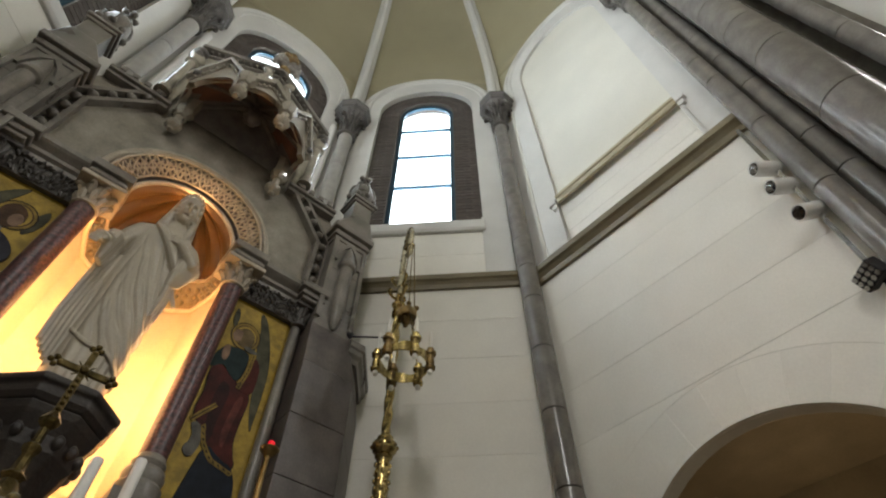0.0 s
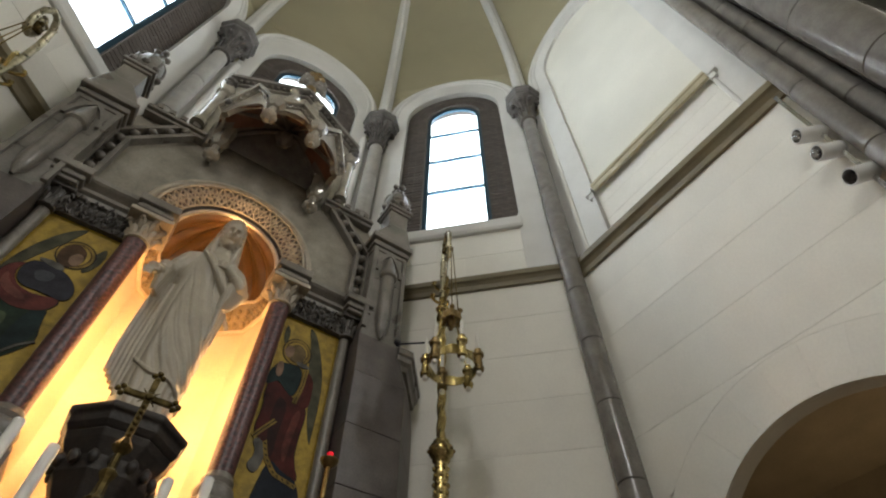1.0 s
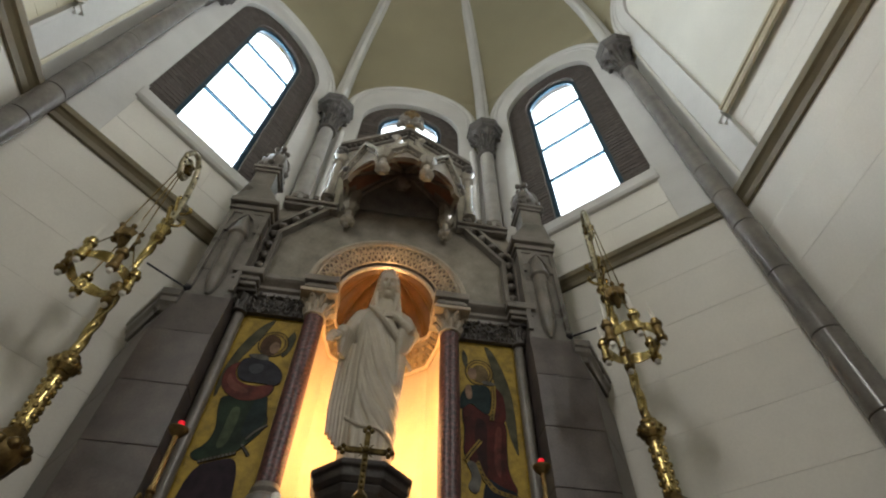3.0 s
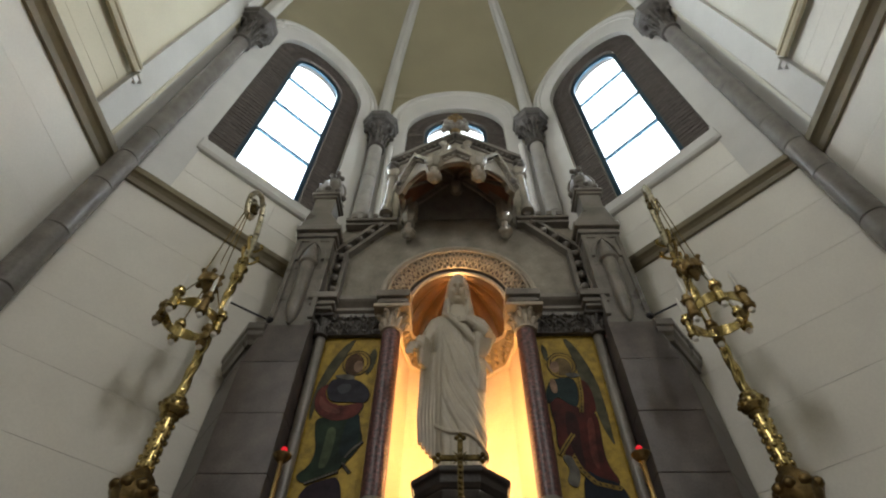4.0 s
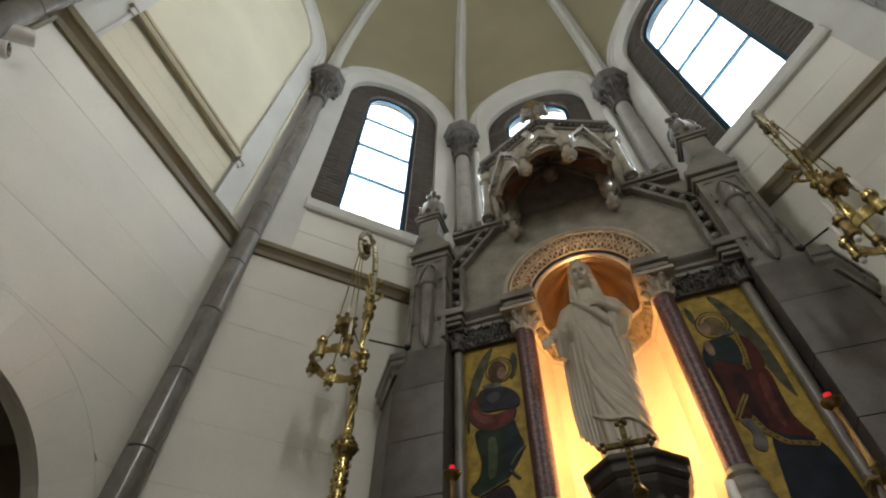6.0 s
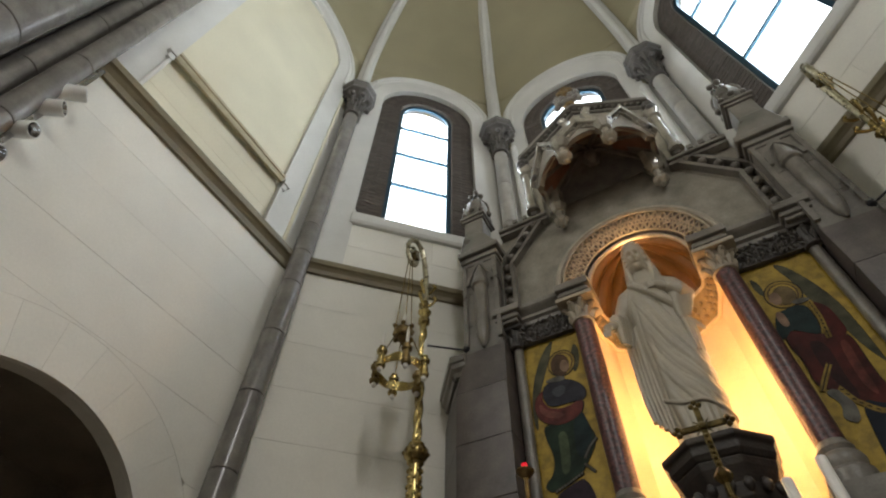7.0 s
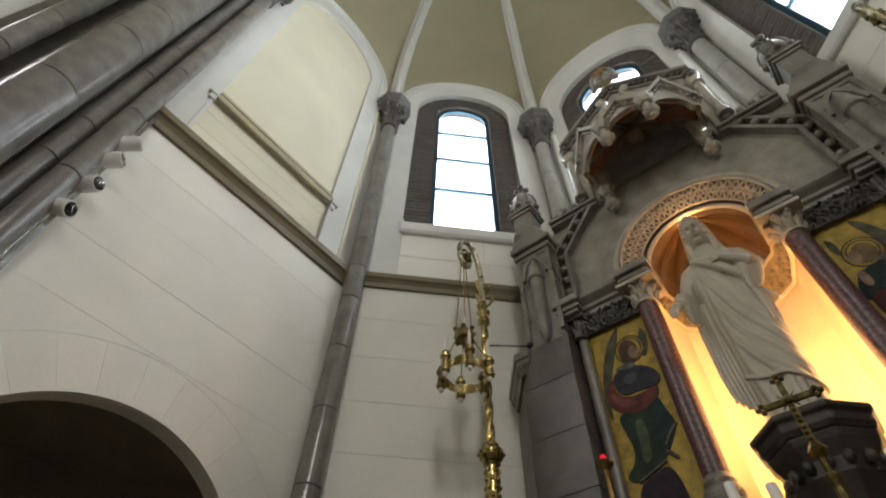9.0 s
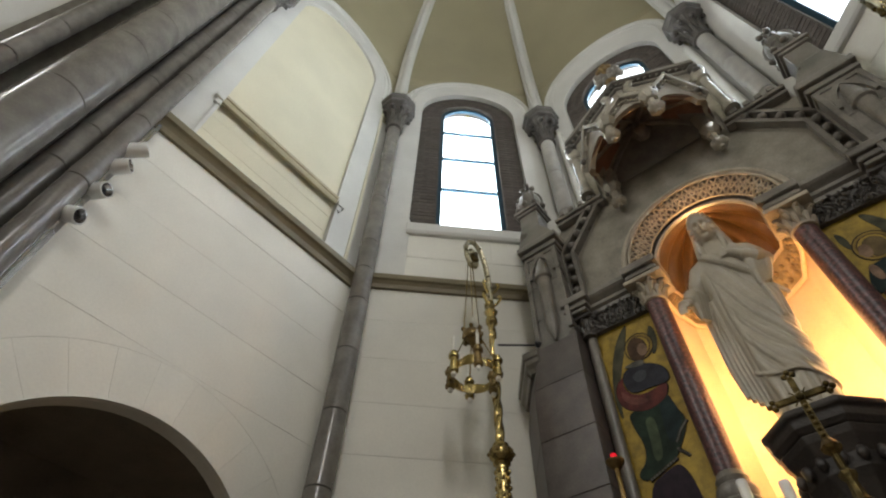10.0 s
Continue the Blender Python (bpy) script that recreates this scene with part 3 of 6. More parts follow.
GILT = material("worn_gilding", (0.24, 0.155, 0.055), 0.5, metal=0.35, vary=0.25, scale=18, grain=70, bump=0.2)
PALE = material("pale_lattice_stone", (0.42, 0.36, 0.275), 0.5, vary=0.12, scale=10, grain=80, bump=0.15)
FR = facet(0, 3.12, 90)   # front plane of the retable
NZ = 4.88                 # springing of the niche arch


def build_retable():
    ret = thing("retable", (0, 3.3, 0), "tall carved grey-brown stone retable with arched niche and canopy", "altarpiece")
    for sx in (1, -1):
        xs = lambda a, b: sorted((sx * a, sx * b))
        bm = bmesh.new()
        box(bm, *xs(0.505, 1.14), 3.13, 3.88, 0, 4.88)
        wpart("wing", bm, STONE, ret)
        # cornice with carved frieze
        bm = bmesh.new()
        box(bm, *xs(0.60, 1.06), 3.06, 3.13, 4.45, 4.62)
        wpart("frieze", bm, CARVED, ret, "carved leaf frieze")
        bm = bmesh.new()
        rl = random.Random(31 + sx)
        for i in range(13):
            cx = 0.625 + i * 0.034
            lift = 0.018 * math.sin(i * 2.1)
            for k in range(4):
                at = (sx * (cx + rl.uniform(-0.012, 0.012)), 3.046 - 0.012 * k + rl.uniform(-0.006, 0.006), 4.475 + 0.038 * k + lift * (k > 0))
                rr = rl.uniform(0.013, 0.021)
                g = bmesh.ops.create_icosphere(bm, subdivisions=1, radius=rr)["verts"]
                lean = rl.uniform(-0.7, 0.7)
                for v in g:
                    v.co = Matrix.Rotation(lean, 3, "Y") @ Vector((v.co.x * 0.75, v.co.y * 0.8, v.co.z * 1.45)) + Vector(at)
        o = wpart("leaf_carving", bm, CARVED, ret, "", True)
        o["kind"] = "stuff"
        prof = [(-0.1, 4.615), (0.07, 4.615), (0.075, 4.645), (0.10, 4.66), (0.10, 4.69), (0.085, 4.705), (0.13, 4.735), (0.145, 4.75), (0.145, 4.79), (0.06, 4.83), (-0.1, 4.84)]
        bm = bmesh.new()
        pl = [(sx * 1.06, 3.10), (sx * 0.62, 3.10)]
        extrude_path(bm, pl if sx < 0 else pl[::-1], prof)
        wpart("cornice", bm, STONE, ret, "", False)
        # blocks that break forward over the columns
        for xc, yc, w in ((0.522, 3.03, 0.105), (1.10, 3.02, 0.085)):
            bm = bmesh.new()
            for z0, z1, q in ((4.62, 4.655, 0.0), (4.655, 4.69, 0.02), (4.69, 4.72, 0.005), (4.72, 4.79, 0.035)):
                box(bm, sx * xc - w - q, sx * xc + w + q, yc - w - q, 3.2, z0, z1)
            wpart("cornice_block", bm, STONE, ret, "", False, 0.008)
        # main column
        bm = bmesh.new()
        lathe(bm, [(0.072, 3.10), (0.075, 3.5), (0.074, 4.2), (0.072, 4.43)], (sx * 0.522, 3.03, 0), 24)
        col = wpart("column", bm, MARBLE_RED, ret, "dark red veined marble column", True)
        bm = bmesh.new()
        lathe(bm, [(0.115, 2.86), (0.115, 2.93), (0.098, 2.95), (0.108, 2.99), (0.098, 3.02), (0.08, 3.035), (0.088, 3.06), (0.078, 3.08), (0.07, 3.10)], (sx * 0.522, 3.03, 0), 24)
        wpart("column_base", bm, STONE, col, "", True)
        bm = bmesh.new()
        box(bm, sx * 0.522 - 0.13, sx * 0.522 + 0.13, 2.90, 3.2, 2.0, 2.86)
        wpart("plinth", bm, STONE, col)
        leafy_capital(col, (sx * 0.522, 3.03, 4.42), 0.07, 0.205, PALE, 1.85)
        # slim outer column
        bm = bmesh.new()
        lathe(bm, [(0.04, 2.2), (0.04, 4.42)], (sx * 1.088, 3.08, 0), 16)
        col = wpart("slim_column", bm, STONE, ret, "", True)
        leafy_capital(col, (sx * 1.09, 3.06, 4.42), 0.045, 0.205, CARVED, 1.7, 6)
        # crocket strip round the field
        line = [(1.095, 4.83), (1.095, 5.50), (0.66, 6.06)]
        for off in (-0.055, 0.055):
            bm = bmesh.new()
            l2 = [(1.095 + off, 4.83), (1.095 + off, 5.50 + off * 0.5), (0.66 + off * 0.4, 6.06 + off)]
            for a, b in zip(l2, l2[1:]):
                d = Vector((b[0] - a[0], b[1] - a[1])).normalized()
                n = Vector((-d.y, d.x)) * 0.018
                prism(bm, [(sx * (a[0] + n.x), a[1] + n.y), (sx * (b[0] + n.x), b[1] + n.y), (sx * (b[0] - n.x), b[1] - n.y), (sx * (a[0] - n.x), a[1] - n.y)], -0.02, 0.075, FR)
            wpart("strip_moulding", bm, STONE, ret)
        for i, (a, b) in enumerate(resample(line, 9)[1:-1]):
            bm = bmesh.new()
            knob(bm, (sx * a, 3.065, b), 0.04, i + 3)
            wpart("crocket", bm, STONE, ret, "", True)
        # crenellated ledge
        bm = bmesh.new()
        for z0, z1, q in ((5.93, 5.97, 0.0), (5.97, 6.01, 0.03), (6.01, 6.05, 0.0)):
            box(bm, *xs(0.60, 1.12), 3.04 - q, 3.5, z0, z1)
        wpart("ledge", bm, STONE, ret, "", False, 0.006)
        for i in range(4):
            bm = bmesh.new()
            box(bm, *xs(0.70 + i * 0.105, 0.755 + i * 0.105), 3.03, 3.2, 6.05, 6.11)
            wpart("merlon", bm, STONE, ret, "", False, 0.004)
        # outer pier
        bm = bmesh.new()
        box(bm, *xs(1.155, 1.47), 2.935, 3.5, 0, 5.5)
        pier = wpart("pier", bm, MORTAR, ret, "stone outer pier with blind arch")
        for z0, z1 in ((0, 0.9), (0.9, 1.7), (1.7, 2.35), (2.35, 3.0), (3.0, 3.62), (3.62, 4.1), (4.1, 4.72), (4.72, 5.12), (5.12, 5.5)):
            bm = bmesh.new()
            box(bm, *xs(1.15, 1.475), 2.93, 3.5, z0 + 0.0015, z1 - 0.0015)
            wpart("block", bm, STONE, pier, "", False, 0.003)
        bm = bmesh.new()
        for z0, z1, q in ((5.5, 5.55, 0.01), (5.55, 5.60, 0.03), (5.60, 5.64, 0.012), (5.64, 5.71, 0.05)):
            box(bm, *xs(1.15 - q, 1.475 + q), 2.93 - q, 3.5, z0, z1)
        wpart("pier_cornice", bm, STONE, pier, "", False, 0.008)
        bm = bmesh.new()
        prism(bm, [(sx * 1.11, 5.71), (sx * 1.515, 5.71), (sx * 1.46, 5.98), (sx * 1.27, 5.98)], -0.3, 0.22, FR)
        wpart("weathering", bm, STONE, pier, "", False, 0.01)
        bm = bmesh.new()
        box(bm, *xs(1.14, 1.18), 2.905, 2.94, 4.50, 5.5)
        box(bm, *xs(1.445, 1.485), 2.905, 2.94, 4.50, 5.5)
        wpart("edge_strip", bm, STONE, pier, "", False, 0.004)
        bm = bmesh.new()
        pth = [(-0.105, 5.22), (-0.09, 5.32), (-0.05, 5.41), (0, 5.47), (0.05, 5.41), (0.09, 5.32), (0.105, 5.22)]
        pth2 = [(-0.14, 5.22), (-0.12, 5.345), (-0.07, 5.45), (0, 5.53), (0.07, 5.45), (0.12, 5.345), (0.14, 5.22)]
        band(bm, [(sx * 1.313 + a, b) for a, b in pth], [(sx * 1.313 + a, b) for a, b in pth2], 0.15, 0.215, FR)
        wpart("pointed_arch", bm, STONE, pier)
        bm = bmesh.new()
        lathe(bm, [(0.012, 4.44), (0.045, 4.52), (0.058, 4.62), (0.06, 5.14), (0.08, 5.16), (0.08, 5.20), (0.068, 5.22), (0.055, 5.33), (0.008, 5.46)], (sx * 1.313, 2.915, 0), 16)
        wpart("colonnette", bm, STONE, pier, "", True)
        px, py = 1.375, 3.07
        bm = bmesh.new()
        for z0, z1, q in ((5.96, 6.30, 0.105), (6.30, 6.34, 0.125), (6.34, 6.38, 0.145), (6.38, 6.42, 0.12)):
            box(bm, sx * px - q, sx * px + q, py - q, py + q, z0, z1)
        pin = wpart("pinnacle", bm, STONE, ret, "carved pinnacle with domed cap", False, 0.006)
        bm = bmesh.new()
        lathe(bm, [(0.125, 6.42), (0.14, 6.46), (0.145, 6.56), (0.12, 6.68), (0.075, 6.77), (0.04, 6.80)], (sx * px, py, 0), 16)
        wpart("dome", bm, STONE, pin, "", True)
        bm = bmesh.new()
        lathe(bm, [(0.04, 6.80), (0.045, 6.83), (0.02, 6.86), (0.02, 6.95), (0.035, 6.97), (0.012, 7.02)], (sx * px, py, 0), 12)
        wpart("finial", bm, STONE, pin, "", True)
        for i in range(8):
            a = math.pi / 4 * i
            bm = bmesh.new()
            knob(bm, (sx * px + 0.14 * math.cos(a), py + 0.14 * math.sin(a), 6.47), 0.035, i)
            wpart("crocket", bm, STONE, pin, "", True)
            bm = bmesh.new()
            tube(bm, [(sx * px + r * math.cos(a), py + r * math.sin(a), z) for r, z in ((0.145, 6.50), (0.15, 6.58), (0.125, 6.69), (0.07, 6.79))], 0.014, 6)
            wpart("dome_rib", bm, STONE, pin, "", True)
        for i in range(4):
            a = math.pi / 2 * i + 0.4
            bm = bmesh.new()
            knob(bm, (sx * px + 0.055 * math.cos(a), py + 0.055 * math.sin(a), 6.93), 0.034, i + 20)
            wpart("finial_leaf", bm, STONE, pin, "", True)
        # side block running back to the wall
        plan = [(1.14, 2.90), (1.56, 2.90), (1.885, 3.322), (1.35, 3.84), (1.14, 3.84)]
        bm = bmesh.new()
        a = [bm.verts.new((sx * x, y, 4.05)) for x, y in plan]
        b = [bm.verts.new((sx * x, y, 4.46)) for x, y in ((1.14, 2.932), (1.48, 2.932), (1.84, 3.34), (1.35, 3.8), (1.14, 3.8))]
        bm.faces.new(a), bm.faces.new(b)
        for i in range(5):
            bm.faces.new((a[i], a[(i + 1) % 5], b[(i + 1) % 5], b[i]))
        blk = wpart("side_block", bm, BLOCKSTONE, ret, "plain ashlar side block with moulded cornice")
        for z0, z1 in ((0, 0.8), (0.8, 1.5), (1.5, 2.15), (2.15, 2.75), (2.75, 3.2), (3.2, 3.62), (3.62, 4.05)):
            bm = bmesh.new()
            a = [bm.verts.new((sx * p[0], p[1], z0 + 0.0015)) for p in plan]
            b = [bm.verts.new((sx * p[0], p[1], z1 - 0.0015)) for p in plan]
            bm.faces.new(a), bm.faces.new(b)
            for i in range(5):
                bm.faces.new((a[i], a[(i + 1) % 5], b[(i + 1) % 5], b[i]))
            wpart("block", bm, BLOCKSTONE, blk, "", False, 0.004)
        bm = bmesh.new()
        way = [(1.48, 2.945), (1.585, 2.945), (1.885, 3.322)]
        prof = [(-0.07, 4.25), (0.0, 4.25), (0.012, 4.29), (0.035, 4.32), (0.04, 4.36), (0.055, 4.37), (0.055, 4.43), (-0.07, 4.46)]
        if sx > 0:
            extrude_path(bm, way, prof)
        else:
            extrude_path(bm, [(-a, b) for a, b in way], [(-a, b) for a, b in prof])
        wpart("block_cornice", bm, STONE, blk, "", False)
    # wall above the niche
    bm = bmesh.new()
    n = 40
    inner = arc(0, NZ, 0.625, 180, 0, n)
    outer = resample([(-1.16, NZ), (-1.16, 5.98), (-0.70, 6.0), (-0.70, 7.05), (0.70, 7.05), (0.70, 6.0), (1.16, 5.98), (1.16, NZ)], n)
    band(bm, inner, outer, -0.75, 0.0, FR)
    wpart("gable_wall", bm, FIELDSTONE, ret, "smooth grey stone field above the niche")
    # top gable with dentils
    G = facet(0, 3.06, 90)
    bm = bmesh.new()
    prism(bm, [(-0.68, 7.0), (0.68, 7.0), (0.68, 7.14), (0, 7.74), (-0.68, 7.14)], -0.5, 0.0, G)
    top = wpart("top_gable", bm, CANOPY, ret, "gabled stone head with dentils")
    for sx in (1, -1):
        for o0, o1, d in ((0.0, 0.045, 0.03), (0.075, 0.14, 0.09)):
            bm = bmesh.new()
            prism(bm, [(sx * 0.765, 7.07 + o0), (sx * 0.765, 7.07 + o1), (0, 7.75 + o1), (0, 7.75 + o0)], -0.5, d, G)
            wpart("rake_moulding", bm, STONE, top, "", False, 0.006)
        for i in range(13):
            t = (i + 0.6) / 13.2
            bm = bmesh.new()
            x, z = sx * 0.765 * (1 - t), 7.115 + 0.68 * t
            box(bm, x - 0.017, x + 0.017, 3.0, 3.1, z - 0.005, z + 0.04)
            wpart("dentil", bm, STONE, top)
        bm = bmesh.new()
        for i in range(5):
            knob(bm, (sx * (0.735 + 0.03 * math.sin(i)), 3.02 - 0.02 * math.cos(i * 2), 6.98 + 0.03 * i), 0.05, i + 40)
        wpart("corbel", bm, CARVED, top, "carved leaf corbel", True)
        bm = bmesh.new()
        lathe(bm, [(0.07, 6.12), (0.07, 6.18), (0.045, 6.21), (0.045, 6.82), (0.07, 6.84), (0.06, 6.88), (0.085, 6.98)], (sx * 0.73, 3.05, 0), 14)
        wpart("gable_colonnette", bm, CANOPY, top, "", True)
        bm = bmesh.new()
        box(bm, *sorted((sx * 0.62, sx * 0.79)), 3.08, 3.6, 6.05, 7.07)
        wpart("gable_side", bm, CANOPY, top)
    bm = bmesh.new()
    lathe(bm, [(0.06, 7.85), (0.075, 7.92), (0.045, 7.97), (0.045, 8.16), (0.08, 8.2), (0.03, 8.3)], (0, 3.02, 0), 10)
    for i, (x, z, r) in enumerate(((-0.055, 8.30, 0.055), (0.055, 8.30, 0.055), (0, 8.36, 0.06), (0, 8.26, 0.06), (0, 8.42, 0.03))):
        knob(bm, (x, 3.0, z), r, i + 60)
    wpart("gable_finial", bm, GILT, top, "gilded leaf finial", True)
    for sg in (1, -1):
        bm = bmesh.new()
        for i, (x, z, r) in enumerate(((0.11, 8.28, 0.04), (0.13, 8.21, 0.04), (0.10, 8.16, 0.045), (0.14, 8.13, 0.035))):
            knob(bm, (sg * x, 3.02, z), r, i + 70)
        wpart("finial_leaf", bm, STONE, top, "", True)
        bm = bmesh.new()
        for i, (x, z, r) in enumerate(((0.03, 8.0, 0.06), (0.08, 8.02, 0.05), (0.05, 8.09, 0.06), (0.12, 8.02, 0.05), (0.06, 8.16, 0.05), (0.15, 7.96, 0.04))):
            knob(bm, (sg * x, 3.0, z), r, i + 80)
        wpart("finial_leaf", bm, STONE, top, "", True)

    # niche
    plan = [(-0.49, 3.10), (-0.49, 3.28), (-0.43, 3.55), (-0.20, 3.74), (0.20, 3.74), (0.43, 3.55), (0.49, 3.28), (0.49, 3.10)]
    bm = bmesh.new()
    for z0, z1 in ((2.0, 4.86),):
        lo, hi = ([bm.verts.new((x, y, z)) for x, y in plan] for z in (z0, z1))
        for i in range(7):
            bm.faces.new((lo[i], lo[i + 1], hi[i + 1], hi[i]))
    o = niche = wpart("niche", bm, NICHE, ret, "cream painted niche lit from hidden tubes")
    md = o.modifiers.new("thick", "SOLIDIFY")
    md.thickness, md.offset = 0.02, 0
    bm = bmesh.new()
    lo, hi = ([bm.verts.new((x * q, 3.1 + (y - 3.1) * q, z)) for x, y in plan] for z, q in ((4.52, 0.97), (4.84, 0.97)))
    for i in range(7):
        bm.faces.new((lo[i], lo[i + 1], hi[i + 1], hi[i]))
    o = wpart("niche_frieze", bm, FRIEZE, niche, "ochre ornament band")
    md = o.modifiers.new("thick", "SOLIDIFY")
    md.thickness, md.offset = 0.02, 0
    bm = bmesh.new()
    for k in range(7):
        a, b = plan[k], plan[k + 1]
        m = max(2, int(math.dist(a, b) / 0.06))
        for i in range(m):
            for j in range(3):
                t = (i + 0.5) / m
                knob(bm, ((a[0] + (b[0] - a[0]) * t) * 0.95, 3.1 + ((a[1] + (b[1] - a[1]) * t) - 3.1) * 0.95, 4.59 + j * 0.075), 0.022, i + j * 5, 1.3)
    o = wpart("frieze_ornament", bm, FRIEZE, niche, "", True)
    o["kind"] = "stuff"
    for z in (4.51, 4.85):
        bm = bmesh.new()
        tube(bm, [(x * 0.95, 3.1 + (y - 3.1) * 0.95, z) for x, y in plan], 0.018, 8)
        wpart("niche_moulding", bm, NICHE, niche, "", True)
    bm = bmesh.new()
    N, K = 84, 12
    base = resample([(-0.45, 3.19)] + [(x * 0.93, 3.12 + (y - 3.1) * 0.95) for x, y in plan[1:-1]] + [(0.45, 3.19)], N)
    rows = []
    for i in range(K + 1):
        el = math.pi / 2 * i / K
        row = []
        for j, (x, y) in enumerate(base):
            flute = 1 - 0.10 * abs(math.sin(math.pi * 8 * j / N)) * (1 if 0 < i < K else 0)
            row.append(bm.verts.new((x * math.cos(el) * flute, 3.19 + (y - 3.19) * math.cos(el) * flute, NZ - 0.02 + 0.45 * math.sin(el) * flute)))
        rows.append(row)
    for a, b in zip(rows, rows[1:]):
        for j in range(N):
            bm.faces.new((a[j], a[j + 1], b[j + 1], b[j]))
    bmesh.ops.remove_doubles(bm, verts=bm.verts, dist=0.0004)
    wpart("niche_dome", bm, DOME, niche, "ochre fluted half dome", True)
    bm = bmesh.new()
    lathe(bm, [(0.004, 5.20), (0.024, 5.215), (0.024, 5.25), (0.006, 5.27)], (0, 3.16, 0), 12)
    wpart("dome_bulb", bm, STRIP, niche, "small lit warm bulb", True)
    for sx in (1, -1):
        bm = bmesh.new()
        tube(bm, [(sx * 0.476, 3.12, z) for z in (2.2, 3.0, 4.42)], 0.0075, 8)
        wpart("tube_light", bm, STRIP, niche, "lit warm tube light")
    bm = bmesh.new()   # lamp standing behind the statue
    tube(bm, [(0.05, 3.27, z) for z in (3.2, 3.5, 4.0)], 0.012, 8)
    wpart("tube_light", bm, STRIP, niche, "lit warm tube light")
    # pierced lattice round the arch
    def splay(r):   # the ring slopes back into the niche
        return 3.045 + (0.61 - r) * 0.75
    # backing plate, coloured dark to give the shade seen through the holes
    bm = bmesh.new()
    K = 60
    rings = [[bm.verts.new((r * math.cos(math.pi * i / K), splay(r) + 0.085, NZ + 0.02 + r * math.sin(math.pi * i / K))) for i in range(K + 1)] for r in (0.43, 0.62)]
    for i in range(K):
        bm.faces.new((rings[0][i], rings[0][i + 1], rings[1][i + 1], rings[1][i]))
    lat = wpart("lattice_arch", bm, SHADESTONE, ret, "pierced stone lattice arch", True)
    for r, q, dy in ((0.425, 0.020, 0.0), (0.47, 0.010, 0.0), (0.60, 0.012, 0.0), (0.655, 0.03, 0.07)):
        bm = bmesh.new()
        tube(bm, [(r * math.cos(a), splay(r) + dy, NZ + 0.02 + r * math.sin(a)) for a in [math.pi * i / 60 for i in range(61)]], q, 8)
        wpart("arch_rim", bm, PALE, lat, "", True)
    for ph in range(4):   # interlaced strands
        bm = bmesh.new()
        pts = []
        for i in range(481):
            a = math.pi * i / 480
            r = 0.535 + (0.056 if ph < 2 else 0.026) * math.sin(26 * a + math.pi * ph + (0 if ph < 2 else math.pi / 2))
            pts.append((r * math.cos(a), splay(r) + 0.003 * (ph % 2), NZ + 0.02 + r * math.sin(a)))
        tube(bm, pts, 0.009, 6)
        wpart("lattice_strand", bm, PALE, lat, "", True)
    bm = bmesh.new()
    for i in range(26):
        a = math.pi * (i + 0.5) / 26
        for r in (0.478, 0.592):
            knob(bm, (r * math.cos(a), splay(r) - 0.004, NZ + 0.02 + r * math.sin(a)), 0.012, i)
    o = wpart("lattice_bead", bm, PALE, lat, "", True)
    o["kind"] = "stuff"

    # projecting canopy
    P = [(-0.57, 3.10), (-0.57, 2.74), (-0.225, 2.46), (0.225, 2.46), (0.57, 2.74), (0.57, 3.10)]
    ZB = 6.02
    bm = bmesh.new()
    c = Vector((0, 2.86, 6.50))
    ring = resample([(*p, ZB + 0.06) for p in P] + [(*P[0], ZB + 0.06)], 32)
    prev = None
    for i in range(6):
        t = i / 5
        row = [bm.verts.new(Vector(p).lerp(Vector((c.x, c.y, p[2])), t) + Vector((0, 0, (c.z - p[2]) * math.sin(t * math.pi / 2)))) for p in ring[:-1]]
        if prev:
            for j in range(len(row)):
                bm.faces.new((prev[j], prev[(j + 1) % len(row)], row[(j + 1) % len(row)], row[j]))
        prev = row
    bmesh.ops.remove_doubles(bm, verts=bm.verts, dist=0.0005)
    # rear webs keep the shade-darkened stone, low front webs are red-brown
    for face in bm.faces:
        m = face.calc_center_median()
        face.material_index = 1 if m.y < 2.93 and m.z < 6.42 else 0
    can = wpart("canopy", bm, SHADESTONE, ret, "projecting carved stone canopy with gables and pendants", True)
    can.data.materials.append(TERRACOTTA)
    for p in P:
        bm = bmesh.new()
        tube(bm, [Vector((*p, ZB + 0.05)).lerp(Vector((c.x, c.y, ZB + 0.05)), t) + Vector((0, 0, (c.z - ZB - 0.08) * math.sin(t * math.pi / 2))) for t in (0.03, 0.2, 0.4, 0.6, 0.8, 0.97)], 0.022, 8)
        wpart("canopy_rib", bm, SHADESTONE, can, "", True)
    bm = bmesh.new()
    lathe(bm, [(0.006, 6.21), (0.03, 6.22), (0.055, 6.24), (0.075, 6.27), (0.085, 6.32), (0.05, 6.37), (0.04, 6.50)], (0, 2.86, 0), 14, None, 0, 6, 0.12)
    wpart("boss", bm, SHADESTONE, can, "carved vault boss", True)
    for e, (a, b) in enumerate(zip(P, P[1:])):
        a, b = Vector(a), Vector(b)
        mid, d = (a + b) / 2, (b - a)
        hw = d.length / 2
        d.normalize()
        nrm = Vector((d.y, -d.x))
        M = Matrix(((d.x, nrm.x, 0, mid.x), (d.y, nrm.y, 0, mid.y), (0, 0, 1, 0), (0, 0, 0, 1)))
        apex = ZB + (0.30 if e == 2 else 0.46)
        side = e in (0, 4)
        bm = bmesh.new()
        cus = []
